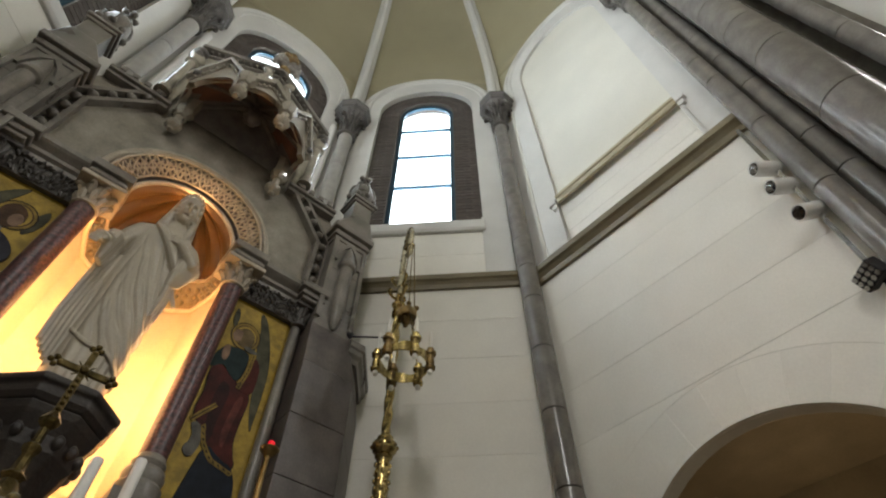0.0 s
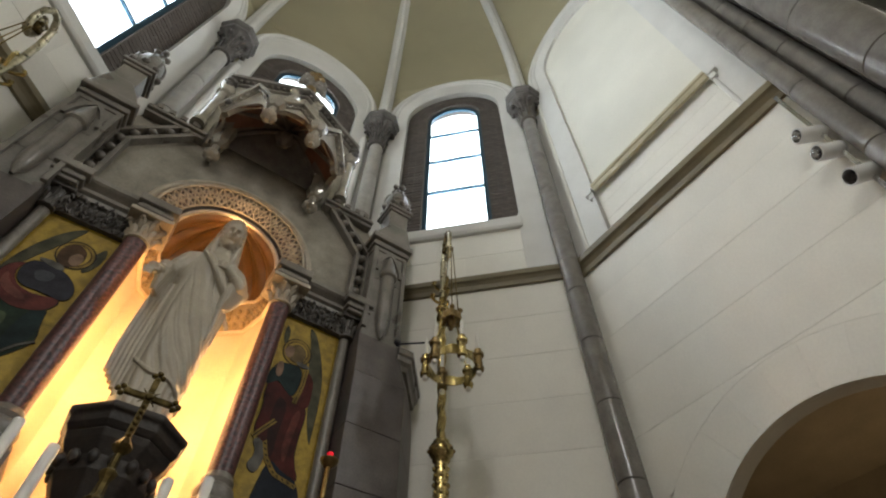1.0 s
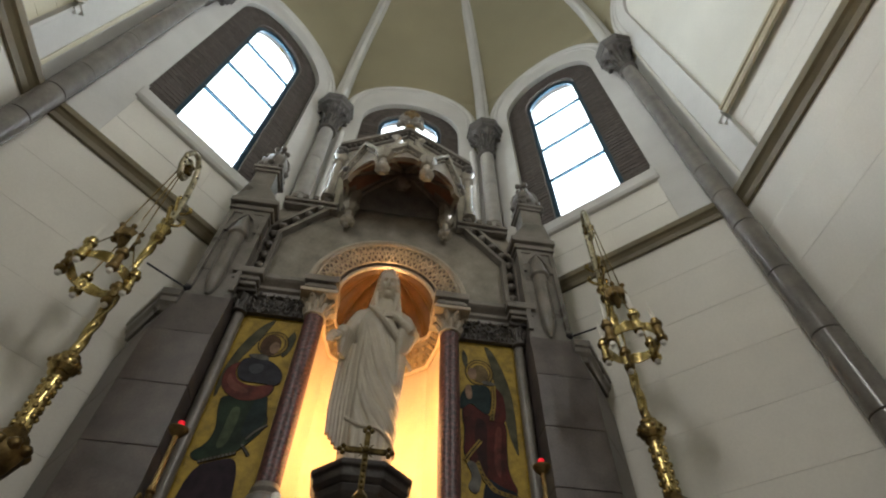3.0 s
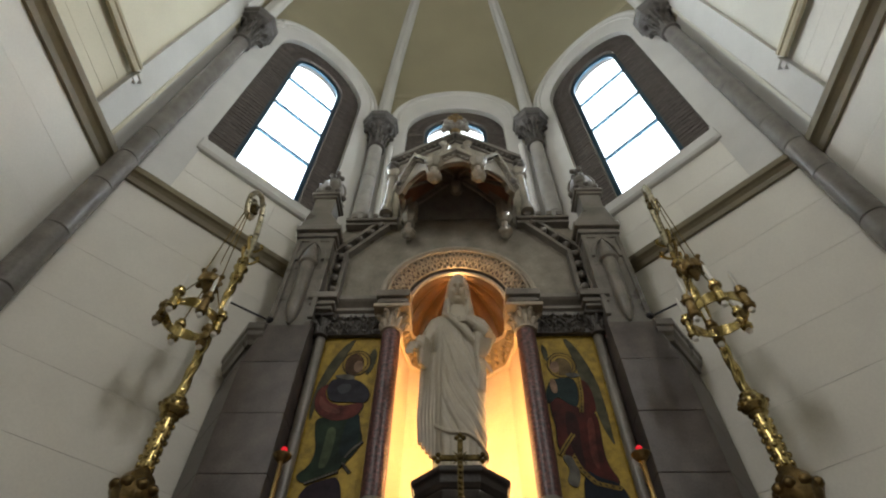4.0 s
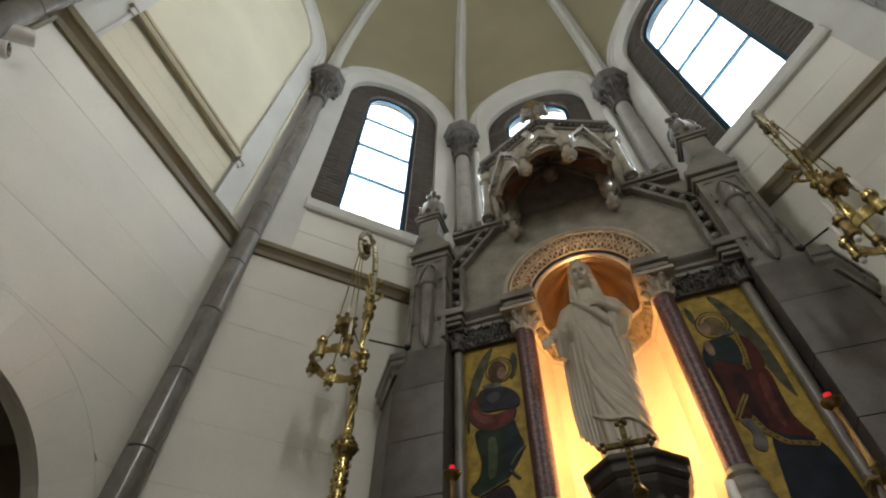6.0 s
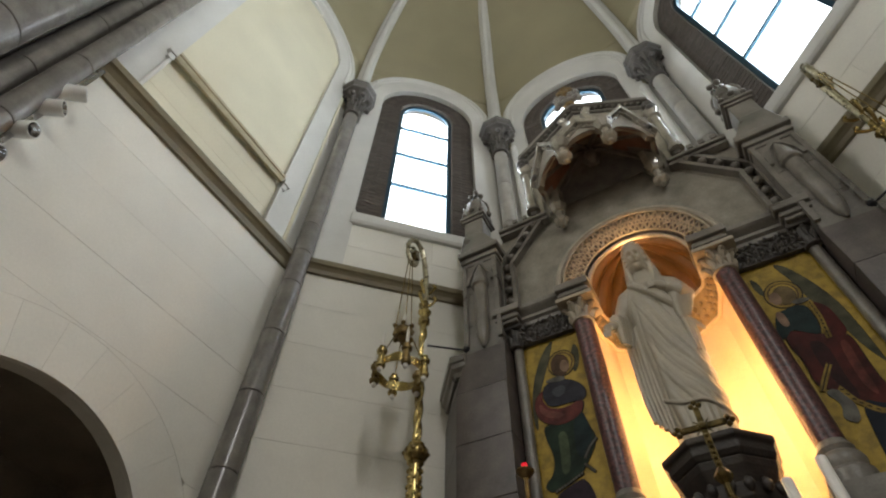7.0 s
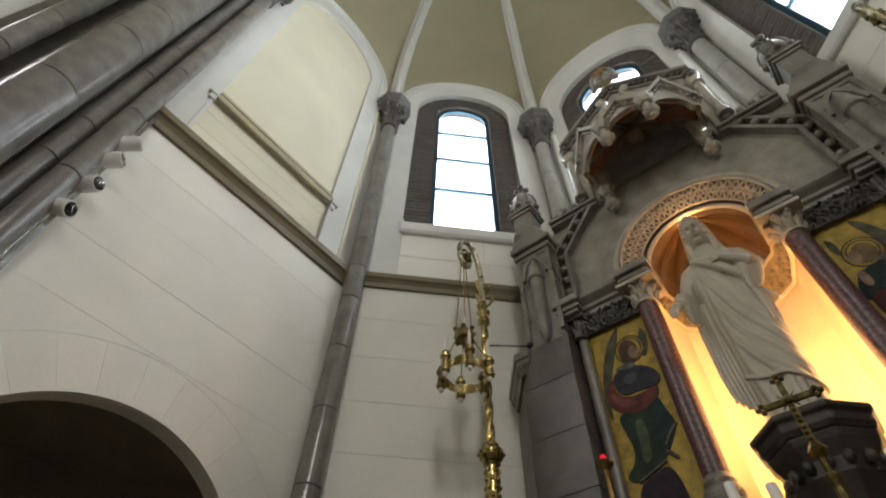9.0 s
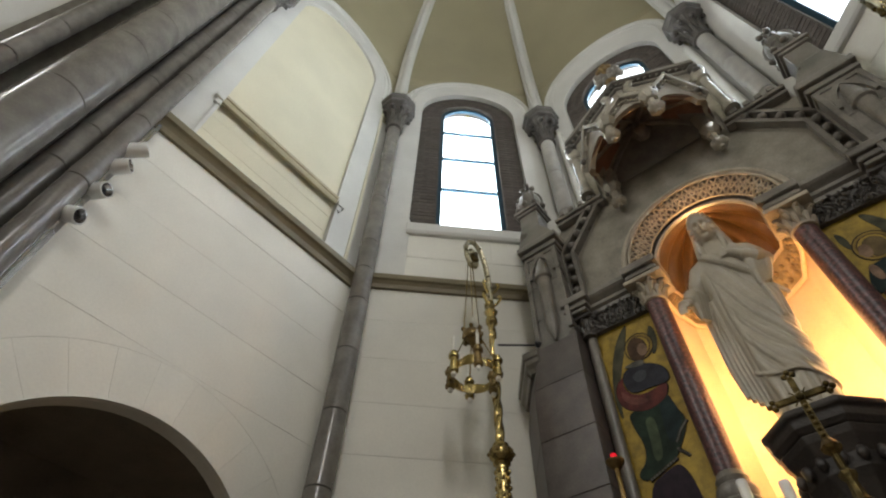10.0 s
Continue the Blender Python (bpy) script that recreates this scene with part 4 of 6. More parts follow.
        for i in range(33):   # trefoil opening
            t = math.pi * (1 - i / 32)
            r = (hw - 0.05) * (1 - 0.13 * abs(math.cos(1.5 * t)))
            cus.append((r * math.cos(t), ZB - 0.02 + 0.86 * r * math.sin(t) * min(1, 0.31 / (hw * 0.86))))
        out = resample([(-hw, ZB - 0.02), (-hw, ZB + 0.05), (0, apex - 0.05), (hw, ZB + 0.05), (hw, ZB - 0.02)] if not side else [(-hw, ZB - 0.02), (-hw, ZB + 0.36), (hw, ZB + 0.36), (hw, ZB - 0.02)], 32)
        band(bm, cus, out, -0.05, 0.0, M)
        wpart("gable_panel", bm, CANOPY, can)
        if side:
            continue
        for sg in (1, -1):
            bm = bmesh.new()
            prism(bm, [(sg * (hw + 0.03), ZB + 0.03), (sg * (hw + 0.03), ZB + 0.095), (0, apex + 0.05), (0, apex - 0.03)], -0.06, 0.055, M)
            wpart("gable_rake", bm, CANOPY, can, "", False, 0.008)
            bm = bmesh.new()
            prism(bm, [(sg * (hw + 0.01), ZB - 0.005), (sg * (hw + 0.01), ZB + 0.025), (0, apex - 0.04), (0, apex - 0.075)], -0.02, 0.02, M)
            wpart("gable_fillet", bm, CANOPY, can)
            for i in range(5):
                t = (i + 0.7) / 5.6
                bm = bmesh.new()
                p = M @ Vector((sg * hw * (1 - t), 0.02, ZB + 0.06 + (apex - ZB - 0.07) * t - 0.045))
                knob(bm, p, 0.017, i)
                wpart("gable_bead", bm, CANOPY, can, "", True)
            bm = bmesh.new()   # leafy block standing on the rake's foot
            p = M @ Vector((sg * (hw - 0.03), 0.03, ZB + 0.12))
            knob(bm, p, 0.034, 7)
            knob(bm, p + Vector((0, 0, 0.045)), 0.026, 9)
            wpart("gable_crocket", bm, CARVED, can, "", True)
        if e == 2:
            for sg in (1, -1):   # tall curled leaves behind the front gable
                bm = bmesh.new()
                tube(bm, [(sg * 0.11, 2.50, 6.22), (sg * 0.15, 2.49, 6.32), (sg * 0.125, 2.48, 6.39), (sg * 0.09, 2.47, 6.45), (sg * 0.12, 2.46, 6.51), (sg * 0.16, 2.45, 6.52)], [0.03, 0.045, 0.036, 0.042, 0.044, 0.018], 8)
                wpart("leaf_crest", bm, CANOPY, can, "", True)
    for i, (x, y, zb, zt) in enumerate(((-0.205, 2.46, 5.80, 6.14), (0.205, 2.46, 5.80, 6.14), (-0.475, 3.03, 5.70, 6.40), (0.475, 3.03, 5.70, 6.40))):
        bm = bmesh.new()
        k = zt - zb
        lathe(bm, [(1.2 * q, w) for q, w in [(0.006, zb - 0.03), (0.02, zb - 0.026), (0.026, zb - 0.01), (0.02, zb), (0.042, zb + 0.012), (0.056, zb + 0.035), (0.05, zb + 0.055), (0.058, zb + 0.07), (0.044, zb + 0.095), (0.03, zb + 0.11), (0.032, zb + 0.19), (0.05, zb + 0.20), (0.036, zb + 0.215), (0.05, zb + 0.24), (0.066, zb + 0.28), (0.07, zb + 0.30), (0.06, zb + 0.315), (0.066, zb + k)]], (x, y, 0), 14, None, 0, 7, 0.05)
        for j in range(7):
            q = 2 * math.pi / 7 * j
            knob(bm, (x + 0.056 * math.cos(q), y + 0.056 * math.sin(q), zb + 0.05), 0.016, j)
            knob(bm, (x + 0.058 * math.cos(q), y + 0.058 * math.sin(q), zb + 0.255), 0.016, j + 9)
        wpart("pendant", bm, CANOPY, can, "carved hanging pendant", True)
    bm = bmesh.new()   # short stone roof behind the gables
    base = [bm.verts.new((x * 0.9, 2.86 + (y - 2.86) * 0.9, ZB + 0.16)) for x, y in P]
    tip = [bm.verts.new((x * 0.3, 3.06 + (y - 3.06) * 0.3, 6.72)) for x, y in P]
    bm.faces.new(tip)
    for i in range(5):
        bm.faces.new((base[i], base[i + 1], tip[i + 1], tip[i]))
    bm.faces.new((base[5], base[0], tip[0], tip[5]))
    wpart("canopy_roof", bm, CANOPY, can)
    return ret


build_retable()


# ---- statue and its corbel ----
def build_statue():
    bm = bmesh.new()
    cy = 2.97
    N = 240
    # height, middle, half width, half depth
    prof = resample([(3.10, 0.0, 0.172, 0.150), (3.35, -0.005, 0.172, 0.145), (3.60, -0.005, 0.176, 0.142), (3.85, -0.005, 0.184, 0.138), (4.05, -0.012, 0.180, 0.132), (4.20, -0.010, 0.186, 0.128), (4.36, -0.005, 0.196, 0.122), (4.45, 0.0, 0.182, 0.112), (4.53, 0.0, 0.138, 0.095), (4.58, 0.0, 0.088, 0.08), (4.66, 0.0, 0.056, 0.065)], 230)

    def crease(u):
        """Rounded ridges with narrow valleys."""
        return abs(math.sin(math.pi * u)) ** 0.6 - 0.72

    def edge(x):
        """Lower edge of the mantle."""
        return 3.47 - 0.52 * (x + 0.10) + 0.025 * math.sin(22 * x)

    def front(x, z, lift=0.0):
        """Depth of the robe's front at x."""
        q = min(prof, key=lambda k: abs(k[0] - z))
        return cy - q[3] * math.sqrt(max(0.06, 1 - min(1.0, abs(x - q[1]) / q[2]) ** 2)) - lift
    rows = []
    for z, mx, a, b in prof:
        row = []
        for i in range(N):
            t = 2 * math.pi * i / N
            x = a * math.cos(t)
            w = noise.noise(Vector((x * 7, math.sin(t), z * 2.2)))
            low = max(0.0, min(1.0, (4.42 - z) / 0.25))
            if z < edge(x) and math.sin(t) < 0.3:      # the robe below the mantle: upright pleats
                f = 0.009 * crease((x + 0.045 * w) / 0.062) - 0.008
            else:
                slant = x + (0.30 + 0.22 * max(0.0, x / 0.18)) * (z - 3.9)   # long folds running down across the body
                k = max(0.0, min(1.0, (x + 0.13) / 0.10))
                f = low * (k * (0.016 * crease((slant + 0.03 * w) / 0.078) + 0.006 * crease((slant + 0.02 * w) / 0.031)) + (1 - k) * 0.008 * crease((x + 0.04 * w) / 0.058))
                if math.sin(t) < 0.3 and z < edge(x) + 0.02:
                    f += 0.004
            f += 0.006 * w
            g = 1 + f / math.hypot(x, b * math.sin(t))
            row.append(bm.verts.new((mx + x * g, cy + b * math.sin(t) * g, z)))
        rows.append(row)
    for p, q in zip(rows, rows[1:]):
        for i in range(N):
            bm.faces.new((p[i], p[(i + 1) % N], q[(i + 1) % N], q[i]))
    bm.faces.new(rows[0][::-1])
    bm.faces.new(rows[-1])

    hy, hz = 2.955, 4.758
    bm.verts.ensure_lookup_table()
    first = len(bm.verts)
    bell = lambda x, w: math.exp(-(x / w) ** 2)
    g = bmesh.ops.create_uvsphere(bm, u_segments=64, v_segments=48, radius=1.0)["verts"]
    for v in g:
        n = v.co.normalized()
        u, w = n.x, n.z
        k = 0.0
        oval = (u / 0.86) ** 2 + ((w + 0.10) / 0.82) ** 2
        if n.y < 0.1 and oval < 1.0:
            a = abs(u)
            k += -0.0276 * bell(a - 0.36, 0.20) * bell(w - 0.12, 0.12) + 0.0072 * bell(a - 0.32, 0.26) * bell(w - 0.30, 0.08)
            k += 0.0300 * bell(u, 0.13) * bell(w + 0.06, 0.20) + 0.007 * bell(a - 0.48, 0.18) * bell(w + 0.2, 0.18)
            k += 0.0072 * bell(u, 0.32) * bell(w + 0.36, 0.06) - 0.0144 * bell(u, 0.26) * bell(w + 0.46, 0.06) + 0.0204 * bell(u, 0.42) * bell(w + 0.72, 0.2)
        else:
            k += 0.020 * min(1.0, (oval - 1.0) * 7 if n.y < 0.1 else 1.0) + 0.006 * math.sin(22 * math.atan2(u, w) + 4 * w)
        v.co = Vector((n.x * (0.070 + k), hy - 0.025 + n.y * (0.088 + k), hz + 0.005 + n.z * (0.140 + k)))
    for s in (1, -1):
        tube(bm, [(s * 0.07, hy - 0.02, hz + 0.06), (s * 0.078, hy - 0.03, hz + 0.0), (s * 0.08, hy - 0.035, hz - 0.06), (s * 0.078, hy - 0.05, hz - 0.14), (s * 0.075, hy - 0.065, hz - 0.24), (s * 0.065, hy - 0.085, hz - 0.33)], [0.010, 0.016, 0.02, 0.022, 0.022, 0.01], 8)
        tube(bm, [(s * 0.06, hy + 0.02, hz + 0.1), (s * 0.075, hy, hz - 0.05), (s * 0.092, hy - 0.005, hz - 0.18), (s * 0.095, hy - 0.01, hz - 0.29)], [0.028, 0.033, 0.038, 0.026], 8)
    bm.verts.ensure_lookup_table()
    tilt = Matrix.Translation((0, hy, hz - 0.1)) @ Matrix.Rotation(radians(20), 4, "X") @ Matrix.Translation((0, -hy, -hz + 0.1))
    for v in bm.verts[first:]:
        w = max(0.0, min(1.0, (v.co.z - hz + 0.22) / 0.15))
        v.co = v.co.lerp(tilt @ v.co, w)
    # arm held out low: shoulder, sleeve, open hand
    tube(bm, [(-0.10, 2.965, 4.47), (-0.165, 2.955, 4.42), (-0.215, 2.945, 4.31), (-0.245, 2.92, 4.21), (-0.275, 2.86, 4.14), (-0.295, 2.81, 4.10)], [0.068, 0.070, 0.060, 0.056, 0.050, 0.043], 16)
    for k in range(4):   # sleeve falling open under the forearm
        tube(bm, [(-0.225 - 0.014 * k, 2.93 - 0.028 * k, 4.20), (-0.232 - 0.012 * k, 2.925 - 0.028 * k, 4.09), (-0.236 - 0.010 * k, 2.92 - 0.026 * k, 3.98 - 0.008 * k)], [0.045, 0.036, 0.016], 10)
    tube(bm, [(-0.292, 2.815, 4.10), (-0.312, 2.775, 4.075), (-0.325, 2.745, 4.045), (-0.33, 2.735, 4.01)], [0.030, 0.030, 0.034, 0.022], 10)
    for k in range(4):
        tube(bm, [(-0.348 + 0.013 * k, 2.738, 4.03), (-0.356 + 0.014 * k, 2.715, 3.985), (-0.354 + 0.014 * k, 2.715, 3.95)], [0.0105, 0.009, 0.006], 6)
    tube(bm, [(-0.30, 2.76, 4.06), (-0.288, 2.735, 4.03), (-0.290, 2.72, 4.0)], [0.014, 0.011, 0.007], 6)
    # cloak hanging from the forearm down to the hem
    for k in range(5):
        x = -0.255 + 0.024 * k
        tube(bm, [(x + 0.01, 2.945 - 0.008 * k, 4.12), (x, 2.95 - 0.008 * k, 3.85), (x - 0.002, 2.955 - 0.010 * k, 3.6), (x + 0.010, 2.955 - 0.008 * k, 3.42 - 0.035 * k)], [0.026, 0.022 + 0.003 * (k % 2), 0.023, 0.020], 8)
    # arm bent to the breast
    tube(bm, [(0.10, 2.965, 4.47), (0.155, 2.955, 4.42), (0.20, 2.94, 4.33), (0.222, 2.91, 4.255), (0.185, 2.855, 4.255), (0.13, 2.825, 4.30)], [0.068, 0.070, 0.062, 0.056, 0.050, 0.040], 16)
    for k in range(4):   # heavy sleeve below the elbow
        tube(bm, [(0.215 - 0.022 * k, 2.905 - 0.014 * k, 4.25), (0.200 - 0.020 * k, 2.90 - 0.014 * k, 4.16), (0.178 - 0.016 * k, 2.895 - 0.010 * k, 4.07 - 0.01 * k)], [0.046, 0.036, 0.016], 10)
    tube(bm, [(0.135, 2.822, 4.295), (0.09, 2.812, 4.33), (0.055, 2.808, 4.352)], [0.031, 0.031, 0.026], 10)
    for k in range(4):
        tube(bm, [(0.055, 2.795, 4.378 - 0.017 * k), (0.02, 2.798, 4.385 - 0.018 * k), (-0.008, 2.812, 4.378 - 0.017 * k)], [0.0115, 0.010, 0.007], 6)
    # mantle thrown across the breast in a thick band of folds
    for i in range(5):
        pts = []
        for k in range(15):
            t = k / 14
            x = -0.115 + 0.030 * i + (0.275 - 0.012 * i) * t ** 1.1
            z = 4.50 - 0.018 * i - (0.40 + 0.018 * i) * t
            pts.append((x, front(x, z, 0.006 + 0.012 * math.sin(math.pi * t)), z))
        tube(bm, pts, [0.010 + (0.013 + 0.006 * (i % 2)) * math.sin(math.pi * min(0.9, 0.1 + k / 14)) for k in range(15)], 8)
    # its end falling beside the hip
    for i in range(3):
        x = 0.165 - 0.018 * i
        tube(bm, [(x, front(x, 4.1, 0.012), 4.11), (x + 0.012, front(x, 3.95, 0.012), 3.95), (x + 0.010, front(x, 3.8, 0.004), 3.78)], [0.020, 0.017, 0.006], 8)
    # rolled edge of the mantle above the pleats
    tube(bm, [(x, front(x, edge(x), 0.0), edge(x)) for x in [-0.15 + 0.02 * k for k in range(15)]], 0.007, 8)
    box(bm, -0.17, 0.17, 2.85, 3.12, 3.06, 3.13)
    ob = mesh("statue", bm, STATUE, True)
    ob.modifiers.clear()
    md = ob.modifiers.new("merge", "REMESH")
    md.mode, md.voxel_size, md.use_smooth_shade = "VOXEL", 0.0038, True
    sm = ob.modifiers.new("smooth", "SMOOTH")
    sm.iterations, sm.factor = 1, 0.5
    tagged(ob, "white marble statue of a robed figure standing in the lit niche", "statue")


build_statue()


def build_corbel():
    c = thing("corbel", (0, 2.95, 2.0), "dark carved stone octagonal corbel under the statue", "pedestal")
    turn = radians(22.5)
    bm = bmesh.new()
    lathe(bm, [(0.265, 3.00), (0.285, 3.03), (0.285, 3.07), (0.305, 3.085), (0.305, 3.115), (0.24, 3.147)], (0, 2.95, 0), 8, None, turn)
    wpart("top_moulding", bm, CARVED_DARK, c, "", False, 0.008)
    bm = bmesh.new()
    lathe(bm, [(0.10, 2.50), (0.13, 2.56), (0.15, 2.66), (0.20, 2.78), (0.22, 2.82), (0.22, 2.89), (0.255, 2.96), (0.265, 3.00)], (0, 2.95, 0), 8, None, turn)
    wpart("body", bm, CARVED_DARK, c, "", False, 0.008)
    for i in range(16):
        a = 2 * math.pi * i / 16
        bm = bmesh.new()
        knob(bm, (0.222 * math.cos(a), 2.95 + 0.222 * math.sin(a), 2.87), 0.026, i, 1.4)
        wpart("carved_leaf", bm, CARVED_DARK, c, "", True)
    bm = bmesh.new()
    lathe(bm, [(0.12, 1.5), (0.12, 2.52)], (0, 2.98, 0), 12)
    wpart("stem", bm, CARVED_DARK, c, "", True)


CARVED_DARK = material("dark_carved_stone", (0.036, 0.028, 0.023), 0.5, vary=0.2, scale=8, grain=60, bump=0.3)
build_corbel()


# ---- mosaic panels with plain robed shapes ----
def flat(bm, pts, y, t=0.003, sx=1, ox=0.0):
    prism(bm, [(ox + sx * a, b) for a, b in pts], 0.0, t, facet(0, y, 90))


def blob(cx, cz, rx, rz, n=20, tilt=0.0):
    return [(cx + rx * math.cos(a) * math.cos(tilt) - rz * math.sin(a) * math.sin(tilt), cz + rx * math.cos(a) * math.sin(tilt) + rz * math.sin(a) * math.cos(tilt)) for a in [2 * math.pi * i / n for i in range(n)]]


def smooth_poly(pts, it=2):
    for _ in range(it):
        q = []
        for i, a in enumerate(pts):
            b = pts[(i + 1) % len(pts)]
            q += [(0.75 * a[0] + 0.25 * b[0], 0.75 * a[1] + 0.25 * b[1]), (0.25 * a[0] + 0.75 * b[0], 0.25 * a[1] + 0.75 * b[1])]
        pts = q
    return pts


def mosaic(name, rgb):
    return material(name, tuple(0.8 * c for c in rgb), 0.55, vary=0.3, scale=11, grain=170, bump=0.35, spec=0.2)


M_RED, M_GREEN, M_BLUE = mosaic("red_mosaic", (0.12, 0.02, 0.015)), mosaic("green_mosaic", (0.028, 0.055, 0.032)), mosaic("blue_mosaic", (0.018, 0.026, 0.042))
M_SKIN, M_HAIR, M_WING = mosaic("tan_mosaic", (0.38, 0.24, 0.16)), mosaic("brown_mosaic", (0.13, 0.07, 0.035)), mosaic("grey_green_mosaic", (0.13, 0.125, 0.075))
M_GREY, M_PINK, M_YELLOW = mosaic("grey_mosaic", (0.20, 0.19, 0.165)), mosaic("rose_mosaic", (0.20, 0.05, 0.04)), mosaic("yellow_mosaic", (0.45, 0.30, 0.06))
M_TEAL = mosaic("dark_teal_mosaic", (0.022, 0.045, 0.045))
M_DARKLINE = mosaic("dark_outline_mosaic", (0.05, 0.035, 0.02))


M_FOLD_R, M_FOLD_L = mosaic("light_red_mosaic", (0.24, 0.06, 0.04)), mosaic("light_green_mosaic", (0.11, 0.15, 0.08))


OUTLINED = {"red_robe", "green_robe", "green_tunic", "grey_mantle", "rose_sleeve", "joined_hands", "hair", "wing"}


def mosaic_panel(sx):
    """The layers lie one on another, each a few millimetres proud."""
    right = sx > 0
    p = thing("mosaic_panel", (sx * 0.83, 3.12, 2.2), "gold mosaic panel with a robed winged figure in " + ("red and blue" if right else "green and rose"), "mosaic", "mosaic panels")
    Y = 3.125
    bm = bmesh.new()
    box(bm, *sorted((sx * 0.585, sx * 1.07)), 3.10, 3.13, 2.2, 4.48)
    wpart("gold_ground", bm, GOLD_MOSAIC, p, "glinting gold ground")
    y0 = 3.10
    lay = [0]

    def put(name, pts, mat, sm=2, up=True):
        bm = bmesh.new()
        if name in OUTLINED:
            mx, mz = sum(q[0] for q in pts) / len(pts), sum(q[1] for q in pts) / len(pts)
            lay[0] += 1
            edge = bmesh.new()
            flat(edge, smooth_poly([(mx + (a - mx) * 1.035, mz + (b - mz) * 1.012) for a, b in pts], sm), y0, 0.0003 * lay[0] + 0.002)
            wpart("outline", edge, M_DARKLINE, p)
        lay[0] += 1
        flat(bm, smooth_poly(pts, sm) if sm else pts, y0, 0.0003 * lay[0] + 0.002)
        wpart(name, bm, mat, p)
    bm = bmesh.new()
    box(bm, *sorted((sx * 0.585, sx * 1.07)), 3.085, 3.10, 4.462, 4.48)
    wpart("border", bm, STONE, p)
    cx = sx * 0.83
    f = lambda l: [(cx + a, b) for a, b in l]
    if right:
        put("wing", f([(-0.026, 4.435), (0.043, 4.388), (0.118, 4.187), (0.164, 3.997), (0.175, 3.772), (0.171, 3.602), (0.171, 3.475), (0.125, 3.625), (0.103, 3.765), (0.085, 3.932), (0.039, 4.076), (0.027, 4.246)]), M_WING)
        put("wing", f([(-0.193, 4.385), (-0.149, 4.299), (-0.165, 4.172), (-0.2, 4.253)]), M_WING)
        hx, hz, kx, kz = -0.068, 4.156, -0.063, 4.145
        put("halo", f(blob(hx, hz, 0.110, 0.122)), M_DARKLINE, 0)
        put("halo_ring", f(blob(hx, hz, 0.102, 0.113)), M_YELLOW, 0)
        put("halo_band", f(blob(hx, hz, 0.086, 0.096)), M_HAIR, 0)
        put("halo_field", f(blob(hx, hz, 0.078, 0.088)), GOLD_MOSAIC, 0)
        put("hair", f(blob(kx, kz, 0.062, 0.082)), mosaic("ash_mosaic", (0.24, 0.17, 0.075)), 0)
        fx, fz = -0.123, 4.14
        put("face", f([(fx + 0.035, fz + 0.05), (fx - 0.015, fz + 0.055), (fx - 0.03, fz + 0.012), (fx - 0.042, fz - 0.012), (fx - 0.026, fz - 0.02), (fx - 0.02, fz - 0.055), (fx + 0.03, fz - 0.05)]), M_SKIN)
        put("red_robe", f([(-0.193, 3.88), (-0.088, 3.837), (0.028, 3.749), (0.105, 3.738), (0.088, 3.517), (0.087, 3.365), (0.159, 3.223), (-0.011, 3.227), (-0.083, 3.312), (-0.127, 3.419), (-0.202, 3.458), (-0.183, 3.649), (-0.204, 3.755)]), M_RED)
        put("robe_shade", f([(-0.105, 3.776), (-0.025, 3.713), (-0.049, 3.502), (-0.042, 3.321), (-0.095, 3.356), (-0.113, 3.51), (-0.125, 3.608)]), mosaic("dark_red_mosaic", (0.05, 0.012, 0.012)))
        put("robe_light", f([(0.028, 3.705), (0.074, 3.699), (0.046, 3.49), (0.043, 3.312), (0.001, 3.375), (0.005, 3.527)]), M_FOLD_R)
        put("red_cape", f([(0.029, 4.042), (0.099, 3.978), (0.11, 3.854), (0.105, 3.729), (0.006, 3.726), (0.025, 3.903)]), M_RED)
        put("green_tunic", f([(-0.132, 4.028), (0.0, 4.043), (0.011, 3.906), (-0.018, 3.773), (-0.092, 3.825), (-0.141, 3.882), (-0.214, 3.801), (-0.226, 3.894), (-0.172, 4.02)]), M_TEAL)
        put("collar", f([(-0.066, 4.077), (0.012, 4.085), (0.06, 4.053), (-0.025, 4.035)]), M_GREY)
        put("joined_hands", f([(-0.185, 4.013), (-0.137, 4.041), (-0.127, 3.908), (-0.173, 3.899)]), M_SKIN)
        put("blue_hem", f([(-0.06, 3.34), (0.03, 3.27), (0.15, 3.24), (0.20, 3.05), (0.21, 2.60), (0.20, 2.35), (-0.16, 2.35), (-0.15, 2.75), (-0.10, 3.10)]), M_BLUE)
        put("grey_lining", f([(-0.193, 3.419), (-0.124, 3.431), (-0.083, 3.312), (-0.117, 3.197), (-0.186, 3.245), (-0.141, 3.332)]), M_GREY)
        trims = [[(0.031, 4.038), (0.029, 3.903), (0.002, 3.744)], [(-0.084, 3.578), (-0.139, 3.505), (-0.193, 3.427)], [(-0.112, 3.425), (-0.079, 3.325), (-0.007, 3.24), (0.144, 3.201)]]
    else:
        put("wing", f([(0.021, 4.448), (0.008, 4.371), (-0.091, 4.11), (-0.174, 3.902), (-0.191, 3.658), (-0.215, 3.812), (-0.199, 3.988), (-0.154, 4.172), (-0.075, 4.346)]), M_WING)
        put("wing", f([(0.176, 4.353), (0.209, 4.281), (0.196, 4.155), (0.143, 4.058), (0.126, 4.184)]), M_WING)
        hx, hz, kx, kz = 0.06, 4.194, 0.045, 4.178
        put("halo", f(blob(hx, hz, 0.110, 0.122)), M_DARKLINE, 0)
        put("halo_ring", f(blob(hx, hz, 0.102, 0.113)), M_YELLOW, 0)
        put("halo_band", f(blob(hx, hz, 0.086, 0.096)), M_HAIR, 0)
